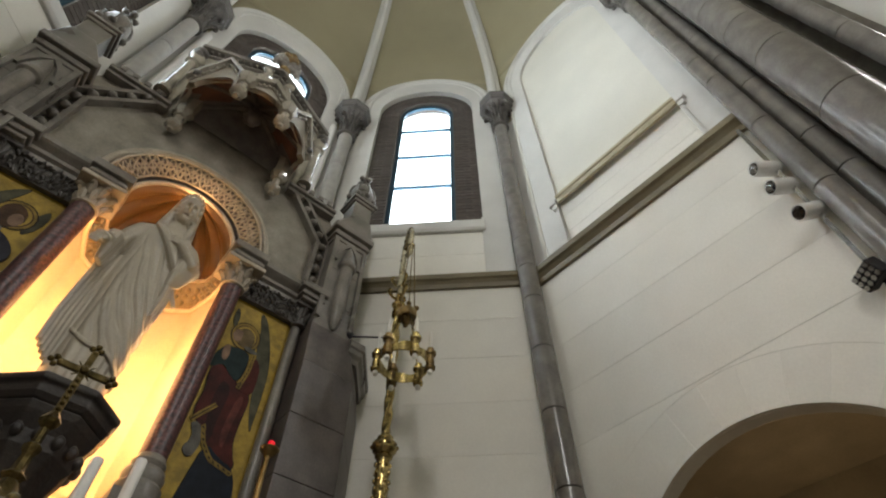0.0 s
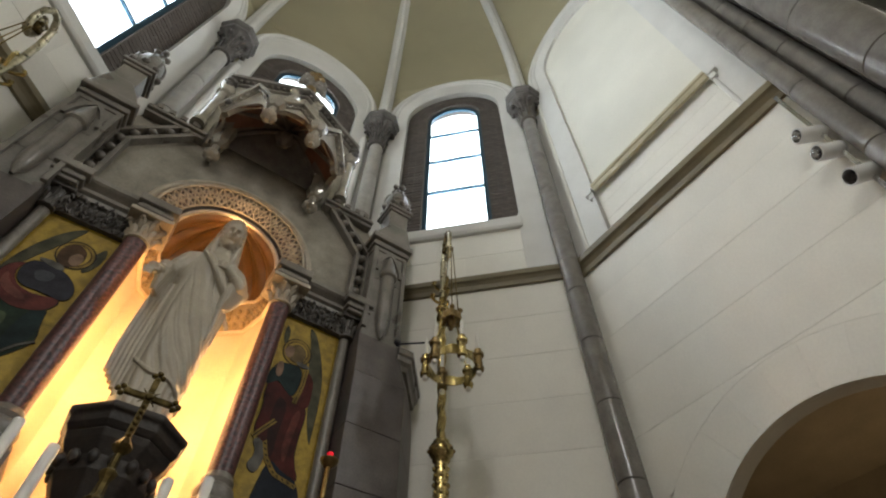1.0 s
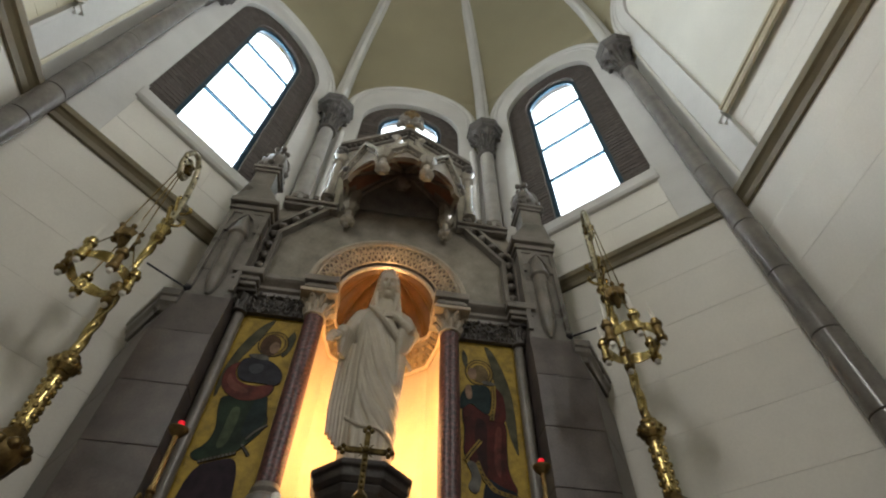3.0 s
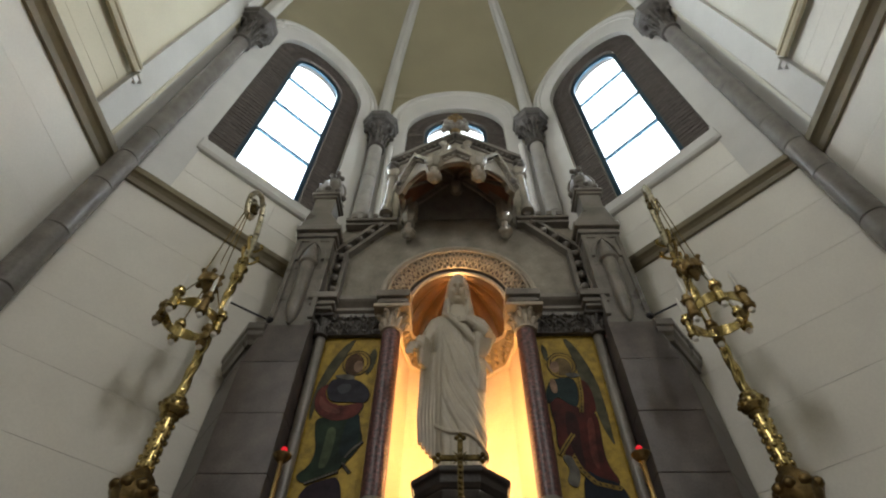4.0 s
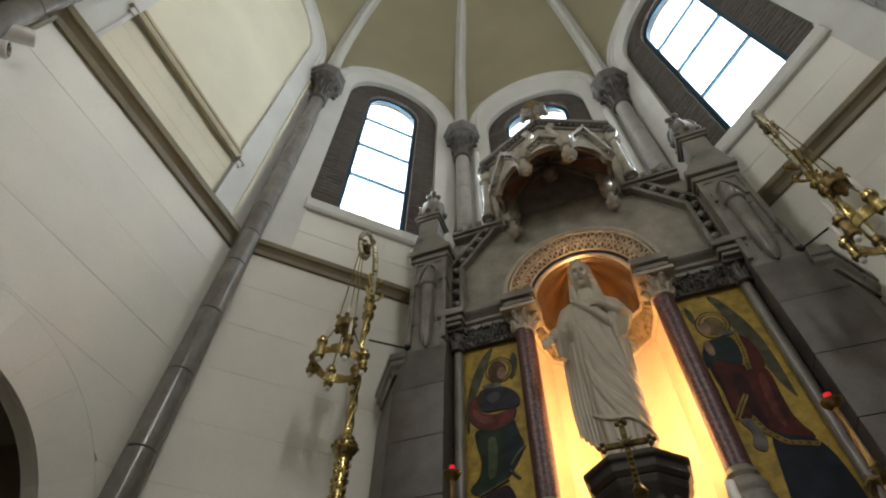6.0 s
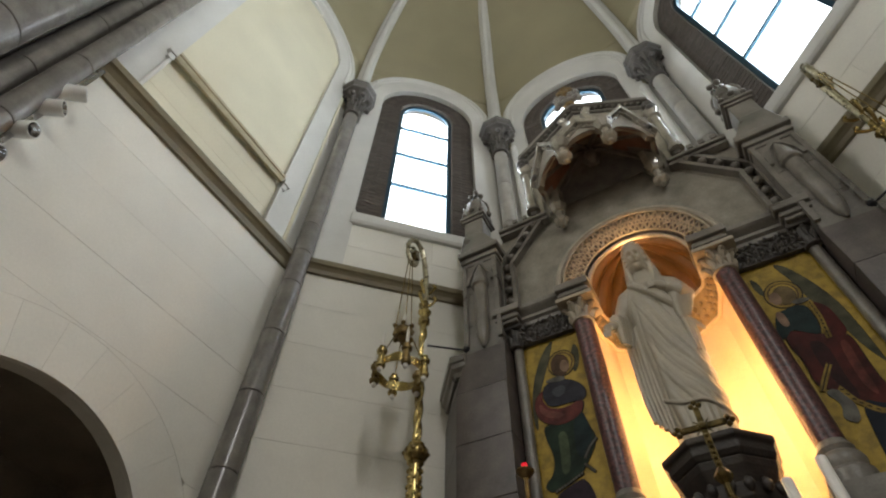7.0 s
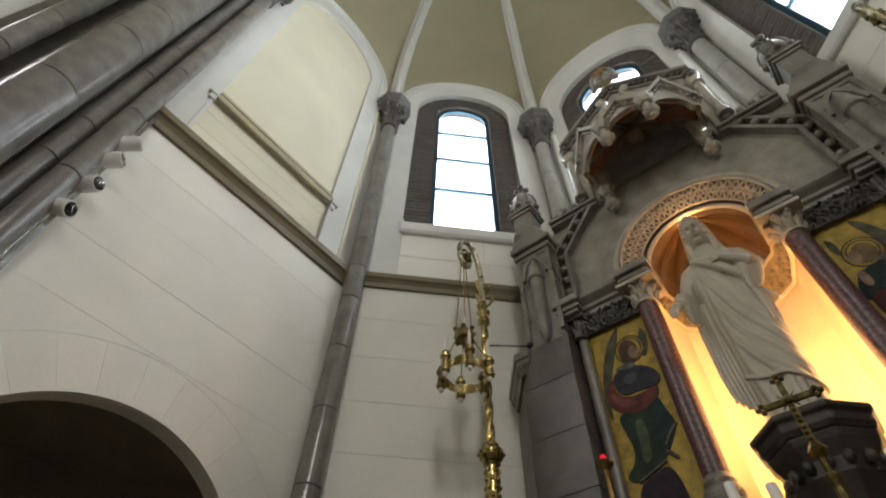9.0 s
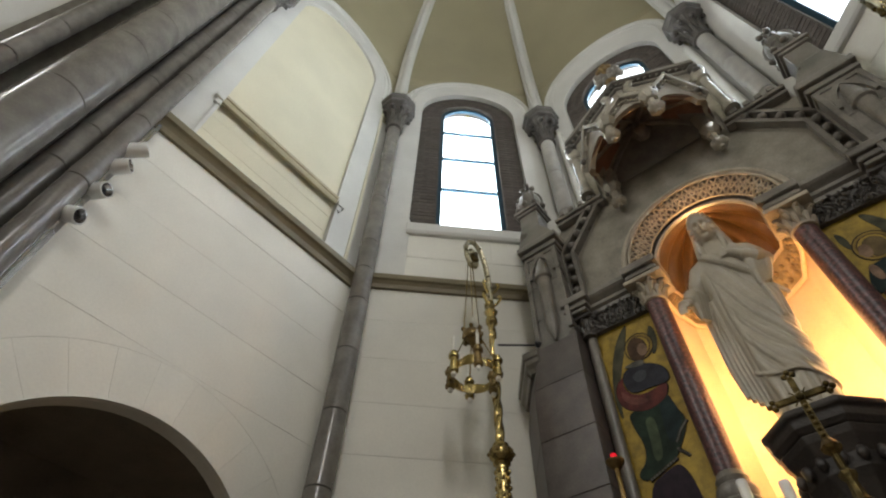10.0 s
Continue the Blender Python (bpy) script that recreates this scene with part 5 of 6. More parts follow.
        put("halo_field", f(blob(hx, hz, 0.078, 0.088)), GOLD_MOSAIC, 0)
        put("hair", f(blob(kx, kz, 0.07, 0.10)), M_HAIR, 0)
        put("face", f(blob(0.078, 4.159, 0.036, 0.055)), M_SKIN, 0)
        put("green_robe", f([(-0.152, 3.727), (0.028, 3.69), (0.133, 3.767), (0.151, 3.646), (0.191, 3.528), (0.133, 3.427), (0.079, 3.355), (0.043, 3.318), (-0.053, 3.274), (-0.148, 3.24), (-0.205, 3.295), (-0.121, 3.362), (-0.104, 3.479), (-0.139, 3.594)]), M_GREEN)
        put("robe_light", f([(-0.06, 3.642), (0.007, 3.634), (0.001, 3.468), (-0.02, 3.346), (-0.076, 3.338), (-0.061, 3.501)]), M_FOLD_L)
        put("robe_fold", f([(0.067, 3.745), (0.136, 3.767), (0.176, 3.53), (0.089, 3.418), (0.036, 3.437)]), M_TEAL)
        put("rose_sleeve", f([(-0.096, 4.01), (-0.138, 3.946), (-0.091, 3.835), (0.024, 3.805), (0.166, 3.849), (0.137, 3.737), (0.028, 3.687), (-0.066, 3.694), (-0.169, 3.76), (-0.197, 3.873), (-0.171, 3.967)]), M_PINK)
        put("sleeve_light", f([(-0.157, 3.916), (-0.116, 3.83), (0.011, 3.775), (-0.001, 3.739), (-0.097, 3.758), (-0.16, 3.82)]), mosaic("pale_rose_mosaic", (0.30, 0.10, 0.08)))
        put("grey_mantle", f([(-0.104, 4.039), (0.013, 4.059), (0.129, 4.009), (0.196, 3.917), (0.173, 3.824), (0.063, 3.842), (-0.075, 3.838), (-0.122, 3.927)]), mosaic("slate_mosaic", (0.05, 0.05, 0.065)))
        put("mantle_light", f([(-0.062, 3.985), (0.044, 4.004), (0.06, 3.935), (-0.022, 3.898)]), mosaic("pale_slate_mosaic", (0.11, 0.11, 0.13)))
        put("collar", f([(-0.115, 4.068), (0.012, 4.091), (0.074, 4.058), (0.041, 4.025)]), M_GREY)
        put("dark_hem", f([(-0.17, 3.20), (-0.02, 3.27), (0.08, 3.29), (0.12, 3.10), (0.15, 2.60), (0.14, 2.35), (-0.17, 2.35), (-0.19, 2.70)]), mosaic("plum_mosaic", (0.05, 0.03, 0.045)))
        trims = [[(0.191, 3.528), (0.132, 3.474), (0.09, 3.412)], [(0.062, 3.321), (-0.029, 3.284), (-0.136, 3.241)], [(0.081, 3.374), (0.135, 3.311)]]
    for tr in trims:
        pts = resample([(*q, 0) for q in tr], 10)
        lay[0] += 1
        bm = bmesh.new()
        way = Vector((pts[-1][0] - pts[0][0], pts[-1][1] - pts[0][1])).normalized() * (0.015 if right else 0.010)
        up = [(cx + a - way.y, b + way.x) for a, b, _ in pts]
        lo = [(cx + a + way.y, b - way.x) for a, b, _ in pts]
        band(bm, up, lo, 0, 0.0003 * lay[0] + 0.002, facet(0, y0, 90))
        wpart("trim", bm, M_YELLOW if right else M_DARKLINE, p, "patterned trim")
        for k in range(0, 10):
            a, b = pts[k][:2], pts[k + 1][:2]
            bm = bmesh.new()
            m = ((a[0] + b[0]) / 2 + cx, (a[1] + b[1]) / 2)
            flat(bm, blob(*m, 0.011 if right else 0.008, 0.0045 if right else 0.008, 8, math.atan2(way.y, way.x)), y0, 0.0003 * lay[0] + 0.0035)
            wpart("trim_dot", bm, M_DARKLINE if right else M_GREY, p)


for sx in (1, -1):
    mosaic_panel(sx)


# ---- tall brass candelabra ----
def build_candelabrum(sx):
    px, py = sx * 1.77, 2.72
    c = thing("candelabrum", (px, py, 0), "tall polished brass candelabrum with crook and hanging ring of candles", "candelabrum", "pair of candelabra")
    bm = bmesh.new()
    lathe(bm, [(0.24, 0), (0.24, 0.06), (0.18, 0.12), (0.10, 0.2), (0.06, 0.5), (0.05, 1.0), (0.05, 2.85)], (px, py, 0), 20)
    wpart("foot", bm, BRASS, c, "", True)
    bm = bmesh.new()
    lathe(bm, [(0.05, 2.84), (0.075, 2.88), (0.105, 2.95), (0.11, 3.0), (0.085, 3.06), (0.05, 3.10), (0.045, 3.12)], (px, py, 0), 20, None, 0, 8, 0.08)
    for i in range(8):
        a = math.pi / 4 * i
        knob(bm, (px + 0.1 * math.cos(a), py + 0.1 * math.sin(a), 3.0), 0.035, i)
    wpart("leaf_knop", bm, BRASS_DARK, c, "cast leaf knop", True)
    bm = bmesh.new()   # patterned lower shaft
    lathe(bm, [(0.044, 3.10), (0.044, 3.46)], (px, py, 0), 20)
    wpart("lower_shaft", bm, BRASS, c, "", True)
    for k in range(6):
        for j in range(6):
            a = math.pi / 3 * (j + 0.5 * (k % 2))
            bm = bmesh.new()
            knob(bm, (px + 0.043 * math.cos(a), py + 0.043 * math.sin(a), 3.13 + k * 0.055), 0.015, k + j, 1.3)
            wpart("shaft_boss", bm, BRASS, c, "", True)
    bm = bmesh.new()
    lathe(bm, [(0.044, 3.44), (0.06, 3.46), (0.05, 3.475), (0.078, 3.50), (0.085, 3.53), (0.078, 3.56), (0.05, 3.585), (0.055, 3.60), (0.035, 3.62)], (px, py, 0), 20)
    wpart("knop", bm, BRASS, c, "round brass knop", True)
    for k in range(10):
        a = math.pi / 5 * k
        bm = bmesh.new()
        knob(bm, (px + 0.08 * math.cos(a), py + 0.08 * math.sin(a), 3.53), 0.016, k)
        wpart("knop_bead", bm, BRASS_DARK, c, "", True)
    bm = bmesh.new()   # twisted shaft
    N, K = 24, 90
    rows = []
    for i in range(K + 1):
        z = 3.61 + (4.98 - 3.61) * i / K
        rows.append([bm.verts.new((px + r * math.cos(t), py + r * math.sin(t), z)) for t, r in [(2 * math.pi * j / N, 0.030 + 0.0055 * math.sin(3 * (2 * math.pi * j / N) - z * 34)) for j in range(N)]])
    for a, b in zip(rows, rows[1:]):
        for j in range(N):
            bm.faces.new((a[j], a[(j + 1) % N], b[(j + 1) % N], b[j]))
    wpart("twisted_shaft", bm, BRASS, c, "spirally twisted brass shaft", True)
    bm = bmesh.new()
    lathe(bm, [(0.03, 4.72), (0.05, 4.74), (0.052, 4.78), (0.032, 4.80), (0.045, 4.84), (0.06, 4.87), (0.035, 4.9), (0.03, 5.0)], (px, py, 0), 16)
    wpart("collar", bm, BRASS, c, "", True)
    # crook towards the room
    ex, ey = (1.645, 2.41) if sx > 0 else (-1.80, 2.48)
    d = Vector((ex - px, ey - py, 0))
    d.normalize()
    base = Vector((px, py, 0))
    path = [(0, 4.95), (0, 5.15), (0.01, 5.32), (0.04, 5.50), (0.09, 5.64), (0.17, 5.71), (0.25, 5.66), (0.295, 5.54), (0.285, 5.41), (0.23, 5.31), (0.165, 5.35), (0.14, 5.46), (0.17, 5.55), (0.22, 5.54), (0.235, 5.47), (0.2, 5.43)]
    fine = resample(path, 44)
    bm = bmesh.new()
    tube(bm, [base + d * a + Vector((0, 0, b)) for a, b in fine], [0.030 - 0.012 * i / 44 for i in range(45)], 10)
    wpart("crook", bm, BRASS_PALE, c, "curled brass crook", True)
    bm = bmesh.new()   # inner rail and cast boss of the crook
    tube(bm, [base + d * (0.205 + 0.055 * math.cos(q)) + Vector((0, 0, 5.475 + 0.10 * math.sin(q))) for q in [math.pi * i / 12 for i in range(24)]], 0.009, 8, True)
    wpart("crook_rail", bm, BRASS_PALE, c, "", True)
    bm = bmesh.new()
    knob(bm, base + d * 0.20 + Vector((0, 0, 5.45)), 0.045, 3, 1.4)
    for k in range(6):
        knob(bm, base + d * (0.20 + 0.03 * math.cos(k)) + Vector((0, 0, 5.45 + 0.05 * math.sin(k))) + Vector((-d.y, d.x, 0)) * 0.03 * (-1) ** k, 0.02, k)
    wpart("crook_boss", bm, BRASS_BLACK, c, "dark cast leaf boss", True)
    for i in range(12, 36, 3):
        a, b = fine[i]
        q = base + d * a + Vector((0, 0, b))
        bm = bmesh.new()
        out = Vector((-d.y, d.x, 0))
        for sg in (1, -1):
            tube(bm, [q, q + out * sg * 0.018 + Vector((0, 0, 0.008)), q + out * sg * 0.026 + Vector((0, 0, 0.024))], [0.010, 0.010, 0.005], 6)
        wpart("crook_leaf", bm, BRASS_PALE, c, "", True)
    for i in range(3):
        a = 2.1 * i + 0.5
        for z, r in ((5.0, 0.075), (5.16, 0.065)):
            bm = bmesh.new()
            tube(bm, [(px, py, z - 0.08), (px + r * 0.8 * math.cos(a), py + r * 0.8 * math.sin(a), z - 0.03), (px + r * 1.3 * math.cos(a), py + r * 1.3 * math.sin(a), z + 0.03), (px + r * 1.1 * math.cos(a), py + r * 1.1 * math.sin(a), z + 0.06)], [0.012, 0.014, 0.016, 0.02], 6)
            wpart("shaft_leaf", bm, BRASS, c, "", True)
    # brace to the retable
    bm = bmesh.new()
    tube(bm, [(px, py, 4.50), (sx * 1.47, 2.96, 4.50)], 0.008, 8)
    lathe(bm, [(0.012, 4.46), (0.03, 4.48), (0.03, 4.52), (0.012, 4.54)], (sx * 1.475, 2.935, 0), 10)
    wpart("brace", bm, BLACK, c, "thin dark iron brace", True)
    # hanging corona
    hx, hy, R = ex, ey, 0.175
    zr = 3.97 if sx > 0 else 4.05
    bm = bmesh.new()
    n = 48
    for r0, r1, z0, z1 in ((R - 0.012, R, zr - 0.025, zr + 0.045),):
        vs = [[bm.verts.new((hx + r * math.cos(2 * math.pi * i / n), hy + r * math.sin(2 * math.pi * i / n), z + (0.012 * math.cos(12 * math.pi * i / n) if z == z1 else 0))) for i in range(n)] for r, z in ((r0, z0), (r1, z0), (r1, z1), (r0, z1))]
        for a in range(4):
            for i in range(n):
                bm.faces.new((vs[a][i], vs[a][(i + 1) % n], vs[(a + 1) % 4][(i + 1) % n], vs[(a + 1) % 4][i]))
    cor = wpart("corona", bm, BRASS, c, "hanging brass ring of candles", True)
    for k in range(6):
        a = math.pi / 3 * k + 0.3
        x, y = hx + (R + 0.01) * math.cos(a), hy + (R + 0.01) * math.sin(a)
        bm = bmesh.new()
        lathe(bm, [(0.02, zr - 0.065), (0.034, zr - 0.055), (0.038, zr - 0.035), (0.022, zr - 0.02), (0.03, zr), (0.026, zr + 0.03), (0.026, zr + 0.06), (0.039, zr + 0.07), (0.041, zr + 0.09), (0.026, zr + 0.105), (0.026, zr + 0.125)], (x, y, 0), 14)
        wpart("candle_socket", bm, BRASS_DARK if k % 2 else BRASS, cor, "", True)
        bm = bmesh.new()
        lathe(bm, [(0.003, zr - 0.098), (0.016, zr - 0.09), (0.02, zr - 0.075), (0.015, zr - 0.058)], (x, y, 0), 12)
        wpart("drop", bm, WAX, cor, "white glass drop", True)
        bm = bmesh.new()
        lathe(bm, [(0.013, zr + 0.12), (0.0125, zr + 0.25), (0.006, zr + 0.275), (0.002, zr + 0.30)], (x, y, 0), 10)
        wpart("candle", bm, WAX, cor, "white candle", True)
        if k % 2 == 0:
            bm = bmesh.new()
            tube(bm, [(x, y, zr + 0.05), (hx + 0.05 * math.cos(a), hy + 0.05 * math.sin(a), 4.44)], 0.005, 6)
            wpart("chain", bm, BRASS, cor)
    bm = bmesh.new()
    lathe(bm, [(0.015, 4.34), (0.03, 4.36), (0.045, 4.40), (0.02, 4.42)], (hx, hy, 0), 12)
    for k in range(6):
        a = math.pi / 3 * k
        tube(bm, [(hx + 0.06 * math.cos(a), hy + 0.06 * math.sin(a), 4.40), (hx + 0.07 * math.cos(a), hy + 0.07 * math.sin(a), 4.48)], 0.014, 6)
        knob(bm, (hx + 0.075 * math.cos(a), hy + 0.075 * math.sin(a), 4.49), 0.02, k)
        knob(bm, (hx + 0.07 * math.cos(a), hy + 0.07 * math.sin(a), 4.40), 0.02, k + 4)
    lathe(bm, [(0.066, 4.40), (0.073, 4.41), (0.073, 4.47), (0.066, 4.48)], (hx, hy, 0), 18)
    wpart("crown", bm, BRASS_DARK, cor, "pierced brass crown", True)
    bm = bmesh.new()
    lathe(bm, [(0.012, 4.48), (0.012, 4.62), (0.003, 4.66)], (hx, hy, 0), 10)
    wpart("candle", bm, WAX, cor, "white candle", True)
    for k in range(3):
        a = 2 * math.pi / 3 * k
        bm = bmesh.new()
        tube(bm, [(hx + 0.07 * math.cos(a), hy + 0.07 * math.sin(a), 4.48), (hx + 0.02 * math.cos(a), hy + 0.02 * math.sin(a), 5.34)], 0.0045, 6)
        wpart("chain", bm, BRASS, cor)


for sx in (1, -1):
    build_candelabrum(sx)


# ---- altar, cross, candles ----
def build_altar():
    a = thing("altar", (0, 2.4, 0), "stone altar with stepped shelf below the retable", "altar")
    for name, b in (("table", (-1.5, 1.5, 1.4, 2.9, 0.0, 1.0)), ("shelf", (-1.45, 1.45, 1.85, 2.9, 1.0, 2.10))):
        bm = bmesh.new()
        box(bm, *b)
        wpart(name, bm, STONE, a, "", False, 0.01)
    bm = bmesh.new()
    box(bm, -0.3, 0.3, 1.80, 2.4, 2.10, 2.24)
    wpart("tabernacle_top", bm, STONE, a, "", False, 0.01)


build_altar()


def build_cross():
    c = thing("altar_cross", (0, 2.0, 2.24), "ornate tarnished brass standing cross on the altar shelf", "cross")
    bm = bmesh.new()
    lathe(bm, [(0.085, 2.24), (0.088, 2.262), (0.07, 2.28), (0.04, 2.32), (0.022, 2.36), (0.032, 2.375), (0.018, 2.39), (0.014, 2.44), (0.024, 2.455), (0.024, 2.47), (0.012, 2.48), (0.012, 2.53), (0.026, 2.545), (0.03, 2.56), (0.022, 2.575), (0.012, 2.59)], (0, 2.0, 0), 16, None, 0, 6, 0.1)
    for i in range(6):
        q = math.pi / 3 * i
        knob(bm, (0.06 * math.cos(q), 2.0 + 0.06 * math.sin(q), 2.295), 0.02, i)
    wpart("foot", bm, BRASS_BLACK, c, "cast leafy foot", True)
    bm = bmesh.new()
    box(bm, -0.012, 0.012, 1.992, 2.008, 2.54, 2.84)
    wpart("upright", bm, BRASS_BLACK, c, "", False, 0.003)
    bm = bmesh.new()
    box(bm, -0.085, 0.085, 1.9922, 2.0078, 2.745, 2.769)
    wpart("crossbar", bm, BRASS_BLACK, c, "", False, 0.003)
    for i, (x, z) in enumerate(((-0.093, 2.757), (0.093, 2.757), (0, 2.85))):
        bm = bmesh.new()
        for dx, dz in ((0, 0.017), (0.017, 0), (-0.017, 0), (0, -0.017)):
            knob(bm, (x + dx * 0.85, 2.0, z + dz * 0.85), 0.0115, i)
        wpart("trefoil_end", bm, BRASS_BLACK, c, "", True)
    bm = bmesh.new()
    g = bmesh.ops.create_uvsphere(bm, u_segments=14, v_segments=8, radius=0.016)["verts"]
    for v in g:
        v.co = Vector((v.co.x, v.co.y * 0.5 + 1.988, v.co.z + 2.757))
    for k in range(4):
        q = math.pi / 4 + math.pi / 2 * k
        tube(bm, [(0, 1.997, 2.757), (0.04 * math.cos(q), 1.997, 2.757 + 0.04 * math.sin(q))], [0.005, 0.002], 6)
    for k in range(6):   # cast beads down the upright
        knob(bm, (0, 1.990, 2.60 + 0.023 * k), 0.0085, k)
    wpart("centre_boss", bm, BRASS_BLACK, c, "", True)


build_cross()


def candlestick(x, y, top, h):
    c = thing("candlestick", (x, y, 2.10), "white candle in a low brass candlestick on the altar", "candle", "altar candles")
    bm = bmesh.new()
    lathe(bm, [(0.06, 2.10), (0.055, 2.13), (0.02, 2.16), (0.018, 2.22), (0.035, 2.24), (0.035, 2.25), (0.02, 2.26)], (x, y, 0), 16)
    wpart("holder", bm, BRASS, c, "", True)
    bm = bmesh.new()
    lathe(bm, [(0.0185, 2.25), (0.0185, top - 0.004), (0.016, top), (0.004, top - 0.003)], (x, y, 0), 16)
    wpart("candle", bm, WAX, c, "white wax candle", True)


for x, t in ((0.18, 2.50), (0.305, 2.545), (-0.18, 2.50), (-0.305, 2.545)):
    candlestick(x, 2.0, t, 0.3)


def red_lamp(sx):
    x, y = sx * 0.965, 2.60
    c = thing("sanctuary_lamp", (x, y, 2.10), "brass lamp stand with a glowing red glass cup", "lamp", "red lamps")
    bm = bmesh.new()
    lathe(bm, [(0.08, 2.10), (0.08, 2.13), (0.02, 2.2), (0.016, 2.6), (0.028, 2.64), (0.028, 2.67), (0.014, 2.70), (0.014, 2.78), (0.024, 2.80), (0.014, 2.83), (0.012, 3.08), (0.02, 3.10)], (x, y, 0), 14)
    wpart("stem", bm, BRASS_DARK, c, "", True)
    for i in range(6):
        a = math.pi / 3 * i
        bm = bmesh.new()
        tube(bm, [(x, y, 2.72), (x + 0.05 * math.cos(a), y + 0.05 * math.sin(a), 2.76), (x + 0.075 * math.cos(a), y + 0.075 * math.sin(a), 2.72), (x + 0.07 * math.cos(a), y + 0.07 * math.sin(a), 2.69)], [0.01, 0.014, 0.012, 0.006], 6)
        wpart("leaf_scroll", bm, BRASS_DARK, c, "", True)
    bm = bmesh.new()
    lathe(bm, [(0.015, 3.09), (0.03, 3.10), (0.05, 3.125), (0.052, 3.135), (0.03, 3.14)], (x, y, 0), 16)
    wpart("drip_pan", bm, BRASS_DARK, c, "", True)
    bm = bmesh.new()
    lathe(bm, [(0.012, 3.138), (0.016, 3.146), (0.018, 3.172), (0.015, 3.178), (0.007, 3.174)], (x, y, 0), 14)
    wpart("red_glass", bm, RED_GLASS, c, "glowing red glass", True)


for sx in (1, -1):
    red_lamp(sx)


# ---- spotlights on rails beside the chancel piers ----
def spot_rail(sx):
    x, y = sx * 2.97, -0.06 if sx > 0 else -0.09
    n = 3 if sx > 0 else 4
    faces = [(0.044, 4.908, (-0.77, 0.63, -0.11)), (0.043, 4.661, (-0.77, 0.61, -0.21)), (0.024, 4.332, (-0.74, 0.58, -0.33))] if sx > 0 else \
        [(-0.031, 5.069, (0.57, 0.70, 0.44)), (-0.040, 4.815, (0.70, 0.64, 0.28)), (-0.041, 4.495, (0.87, 0.49, -0.10)), (-0.047, 4.184, (0.74, 0.62, -0.26))]
    c = thing("spotlight_rail", (x, y, 3.6), "steel rail with %s white cylindrical spotlights on the pier" % ("three" if sx > 0 else "four"), "spotlight", "spotlight rails")
    bm = bmesh.new()
    box(bm, x - 0.014, x + 0.014, y - 0.014, y + 0.014, 3.45, 5.52)
    wpart("rail", bm, CHROME, c, "steel rail")
    for z in (5.42, 3.74):
        bm = bmesh.new()
        box(bm, *sorted((x, sx * 3.03)), y - 0.01, y + 0.01, z - 0.02, z + 0.02)
        wpart("wall_bracket", bm, CHROME, c)
    for fy, fz, way in faces:
        d = Vector(way).normalized()
        eye = Vector((sx * 2.86, fy, fz)) - d * 0.09
        rot = d.to_track_quat("Z", "Y").to_matrix().to_4x4()
        bm = bmesh.new()
        lathe(bm, [(0.052, -0.09), (0.056, -0.085), (0.056, 0.085), (0.052, 0.09), (0.047, 0.088), (0.046, 0.02), (0.01, 0.0)], eye, 24, rot)
        s = wpart("spot", bm, LAMPWHITE, c, "white cylindrical housing", True)
        bm = bmesh.new()
        lathe(bm, [(0.0455, 0.0895), (0.042, 0.07), (0.034, 0.05), (0.018, 0.036), (0.004, 0.032)], eye, 24, rot, caps=False)
        wpart("reflector", bm, CHROME, s, "chrome reflector", True)
        bm = bmesh.new()
        lathe(bm, [(0.003, 0.03), (0.022, 0.034), (0.024, 0.05), (0.014, 0.06), (0.003, 0.061)], eye, 14, rot)
        wpart("bulb", bm, BLACK, s, "dark lamp lens", True)
        bm = bmesh.new()
        tube(bm, [eye - d * 0.05, (x, y, eye.z)], 0.014, 8)
        wpart("arm", bm, CHROME, s, "", True)
    if sx > 0:
        bm = bmesh.new()
        R = look((0, 0, 0), (-0.6, 0.55, -0.35)).to_3x3().to_4x4()
        M = Matrix.Translation((2.92, -0.03, 3.74)) @ R
        box(bm, -0.08, 0.08, -0.055, 0.055, -0.04, 0.04, M)
        fl = wpart("floodlight", bm, BLACK, c, "dark grey box floodlight", False, 0.01)
        for i in range(4):
            for j in range(3):
                bm = bmesh.new()
                lathe(bm, [(0.015, -0.044), (0.013, -0.0385), (0.005, -0.0375)], (0, 0, 0), 12, Matrix.Translation((-0.057 + i * 0.038, -0.034 + j * 0.034, 0)))
                bmesh.ops.transform(bm, matrix=M, verts=bm.verts)
                wpart("lens", bm, CHROME, fl, "", True)


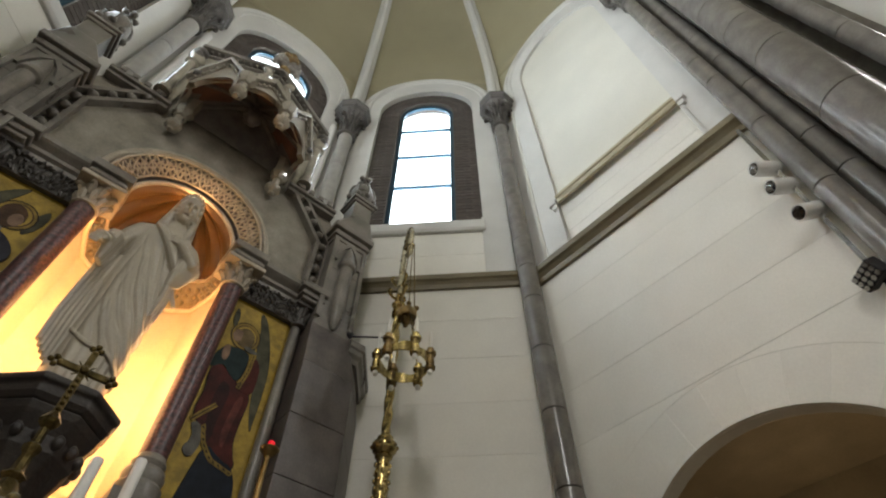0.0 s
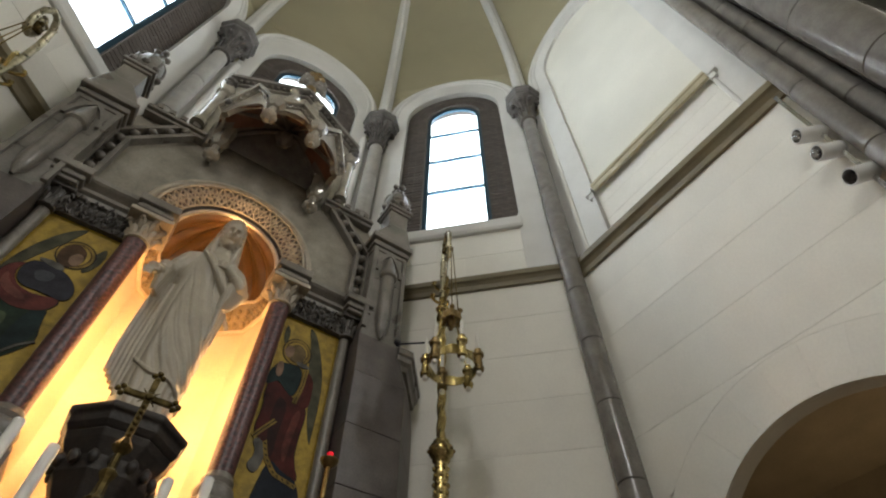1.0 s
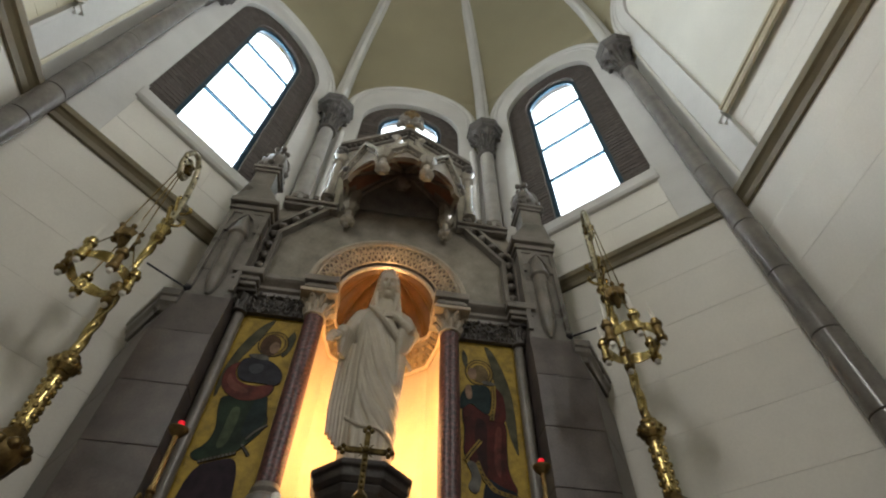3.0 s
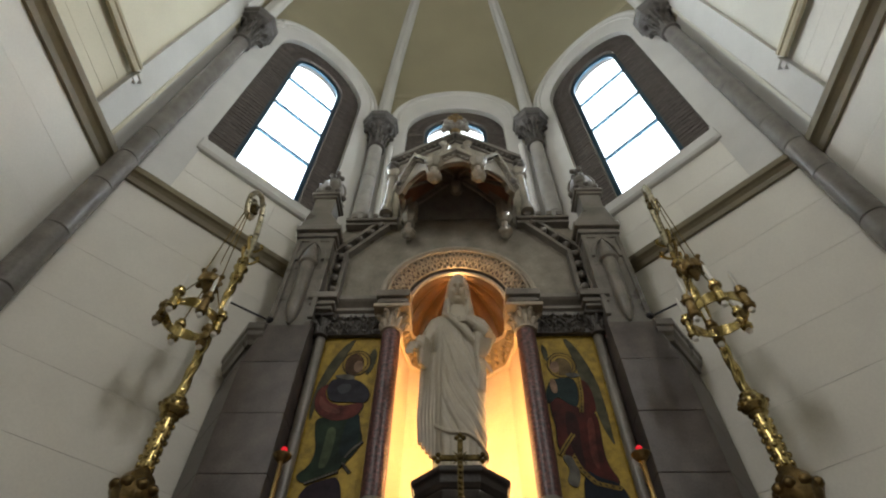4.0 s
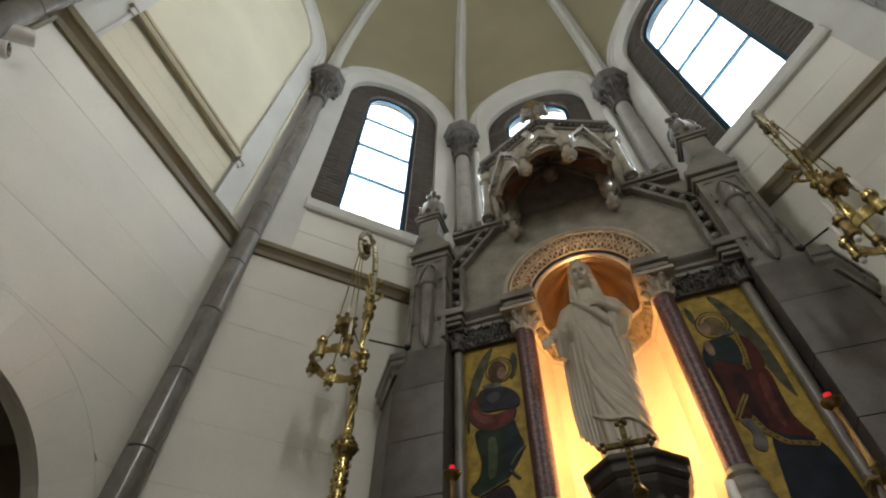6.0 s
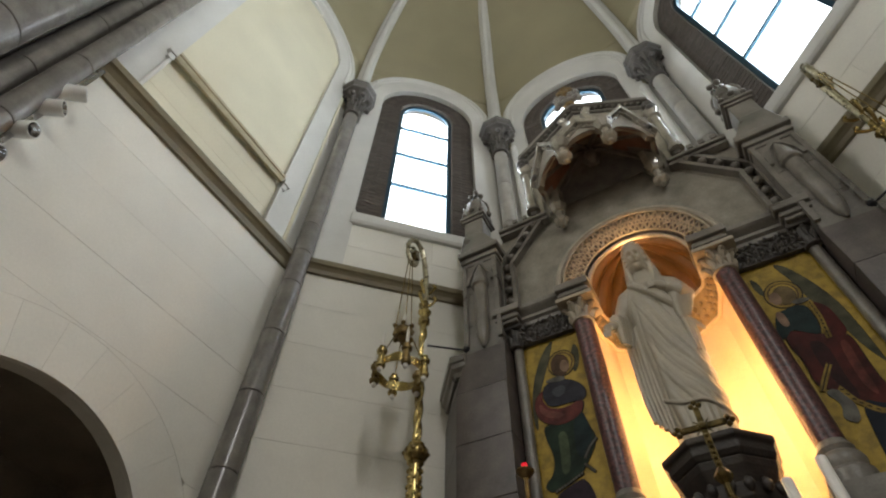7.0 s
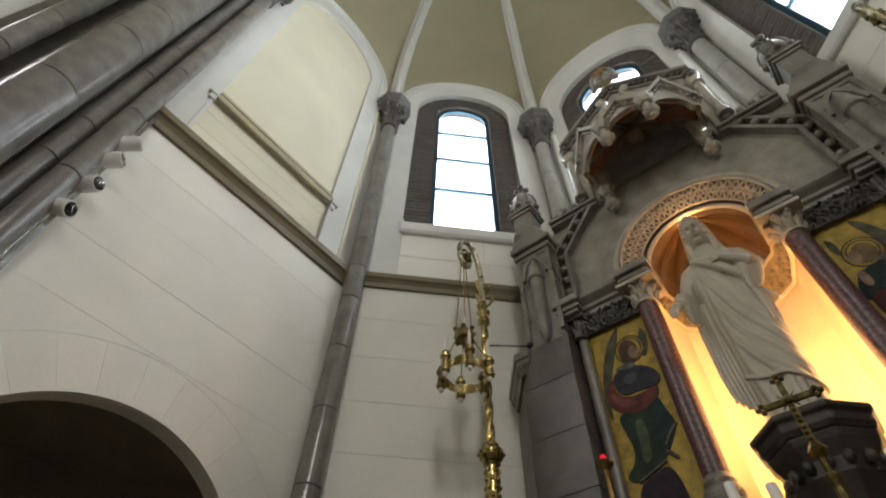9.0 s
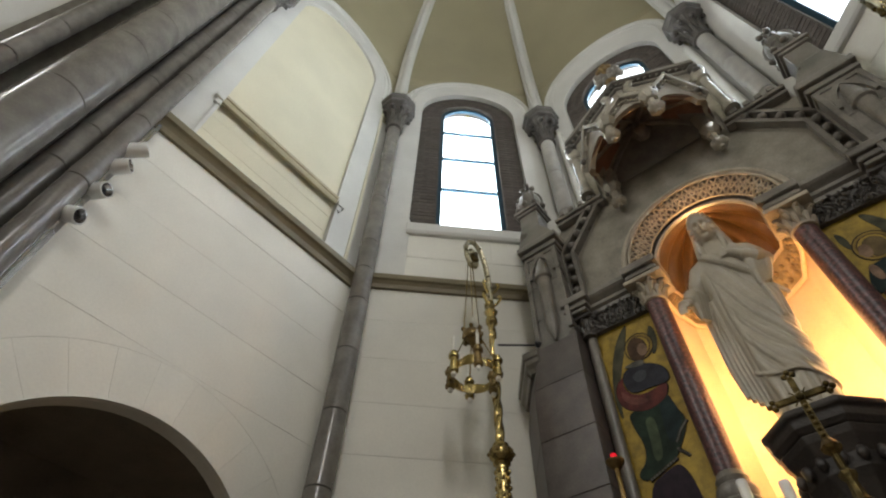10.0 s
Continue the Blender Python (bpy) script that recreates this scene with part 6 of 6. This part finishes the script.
for sx in (1, -1):
    spot_rail(sx)


# ---- bricks of the window surrounds, last ----
def brick_surround(win, M, hs, z0, spring, gr):
    T = Matrix.Translation(-win.location) @ M
    shapes = {}

    def brick_mesh(w, h):
        key = (round(w, 3), round(h, 3))
        if key not in shapes:
            bm = bmesh.new()
            b = 0.005
            lo = box(bm, -w / 2, w / 2, -0.06, 0.0, -h / 2, h / 2)
            for v in lo:
                if v.co.y > -0.01:
                    v.co.x *= 1 - b / w
                    v.co.z *= 1 - b / h
            me = bpy.data.meshes.new("brick")
            bmesh.ops.recalc_face_normals(bm, faces=bm.faces)
            bm.to_mesh(me)
            bm.free()
            me.materials.append(BRICK)
            shapes[key] = me
        return shapes[key]
    rnd = random.Random(4)
    width = hs - gr - 0.012
    course = 0.077

    def lay(s, z, w, h, ang=0.0):
        ob = new("brick", brick_mesh(w, h))
        ob.parent = win
        ob.matrix_local = T @ Matrix.Translation((s, -0.078 + rnd.uniform(-0.003, 0.003), z)) @ Matrix.Rotation(-ang, 4, "Y")
    rows = int((spring - z0) / course)
    for sg in (1, -1):
        for i in range(rows):
            z = z0 + (i + 0.5) * course
            cut = 0.42 if i % 2 else 0.72
            a = width * cut
            lay(sg * (gr + 0.006 + a / 2), z, a - 0.009, course - 0.011)
            lay(sg * (gr + 0.006 + a + (width - a) / 2), z, width - a - 0.009, course - 0.011)
    n = 34
    for i in range(n):
        a = math.pi * (i + 0.5) / n
        for r0, r1 in ((gr + 0.008, gr + width * 0.48), (gr + width * 0.52, hs - 0.006)):
            r = (r0 + r1) / 2
            lay(r * math.cos(a), spring + r * math.sin(a), math.pi * r / n - 0.009, r1 - r0 - 0.006, a - math.pi / 2)


for o in list(scene.objects):
    if o.name == "window_1":
        brick_surround(o, BACK, 0.82, 6.88, 9.95, 0.53)
    if o.name == "window_2":
        brick_surround(o, DIAG[1], 0.78, 6.88, 10.20, 0.45)
    if o.name == "window_3":
        brick_surround(o, DIAG[-1], 0.78, 6.88, 10.20, 0.45)
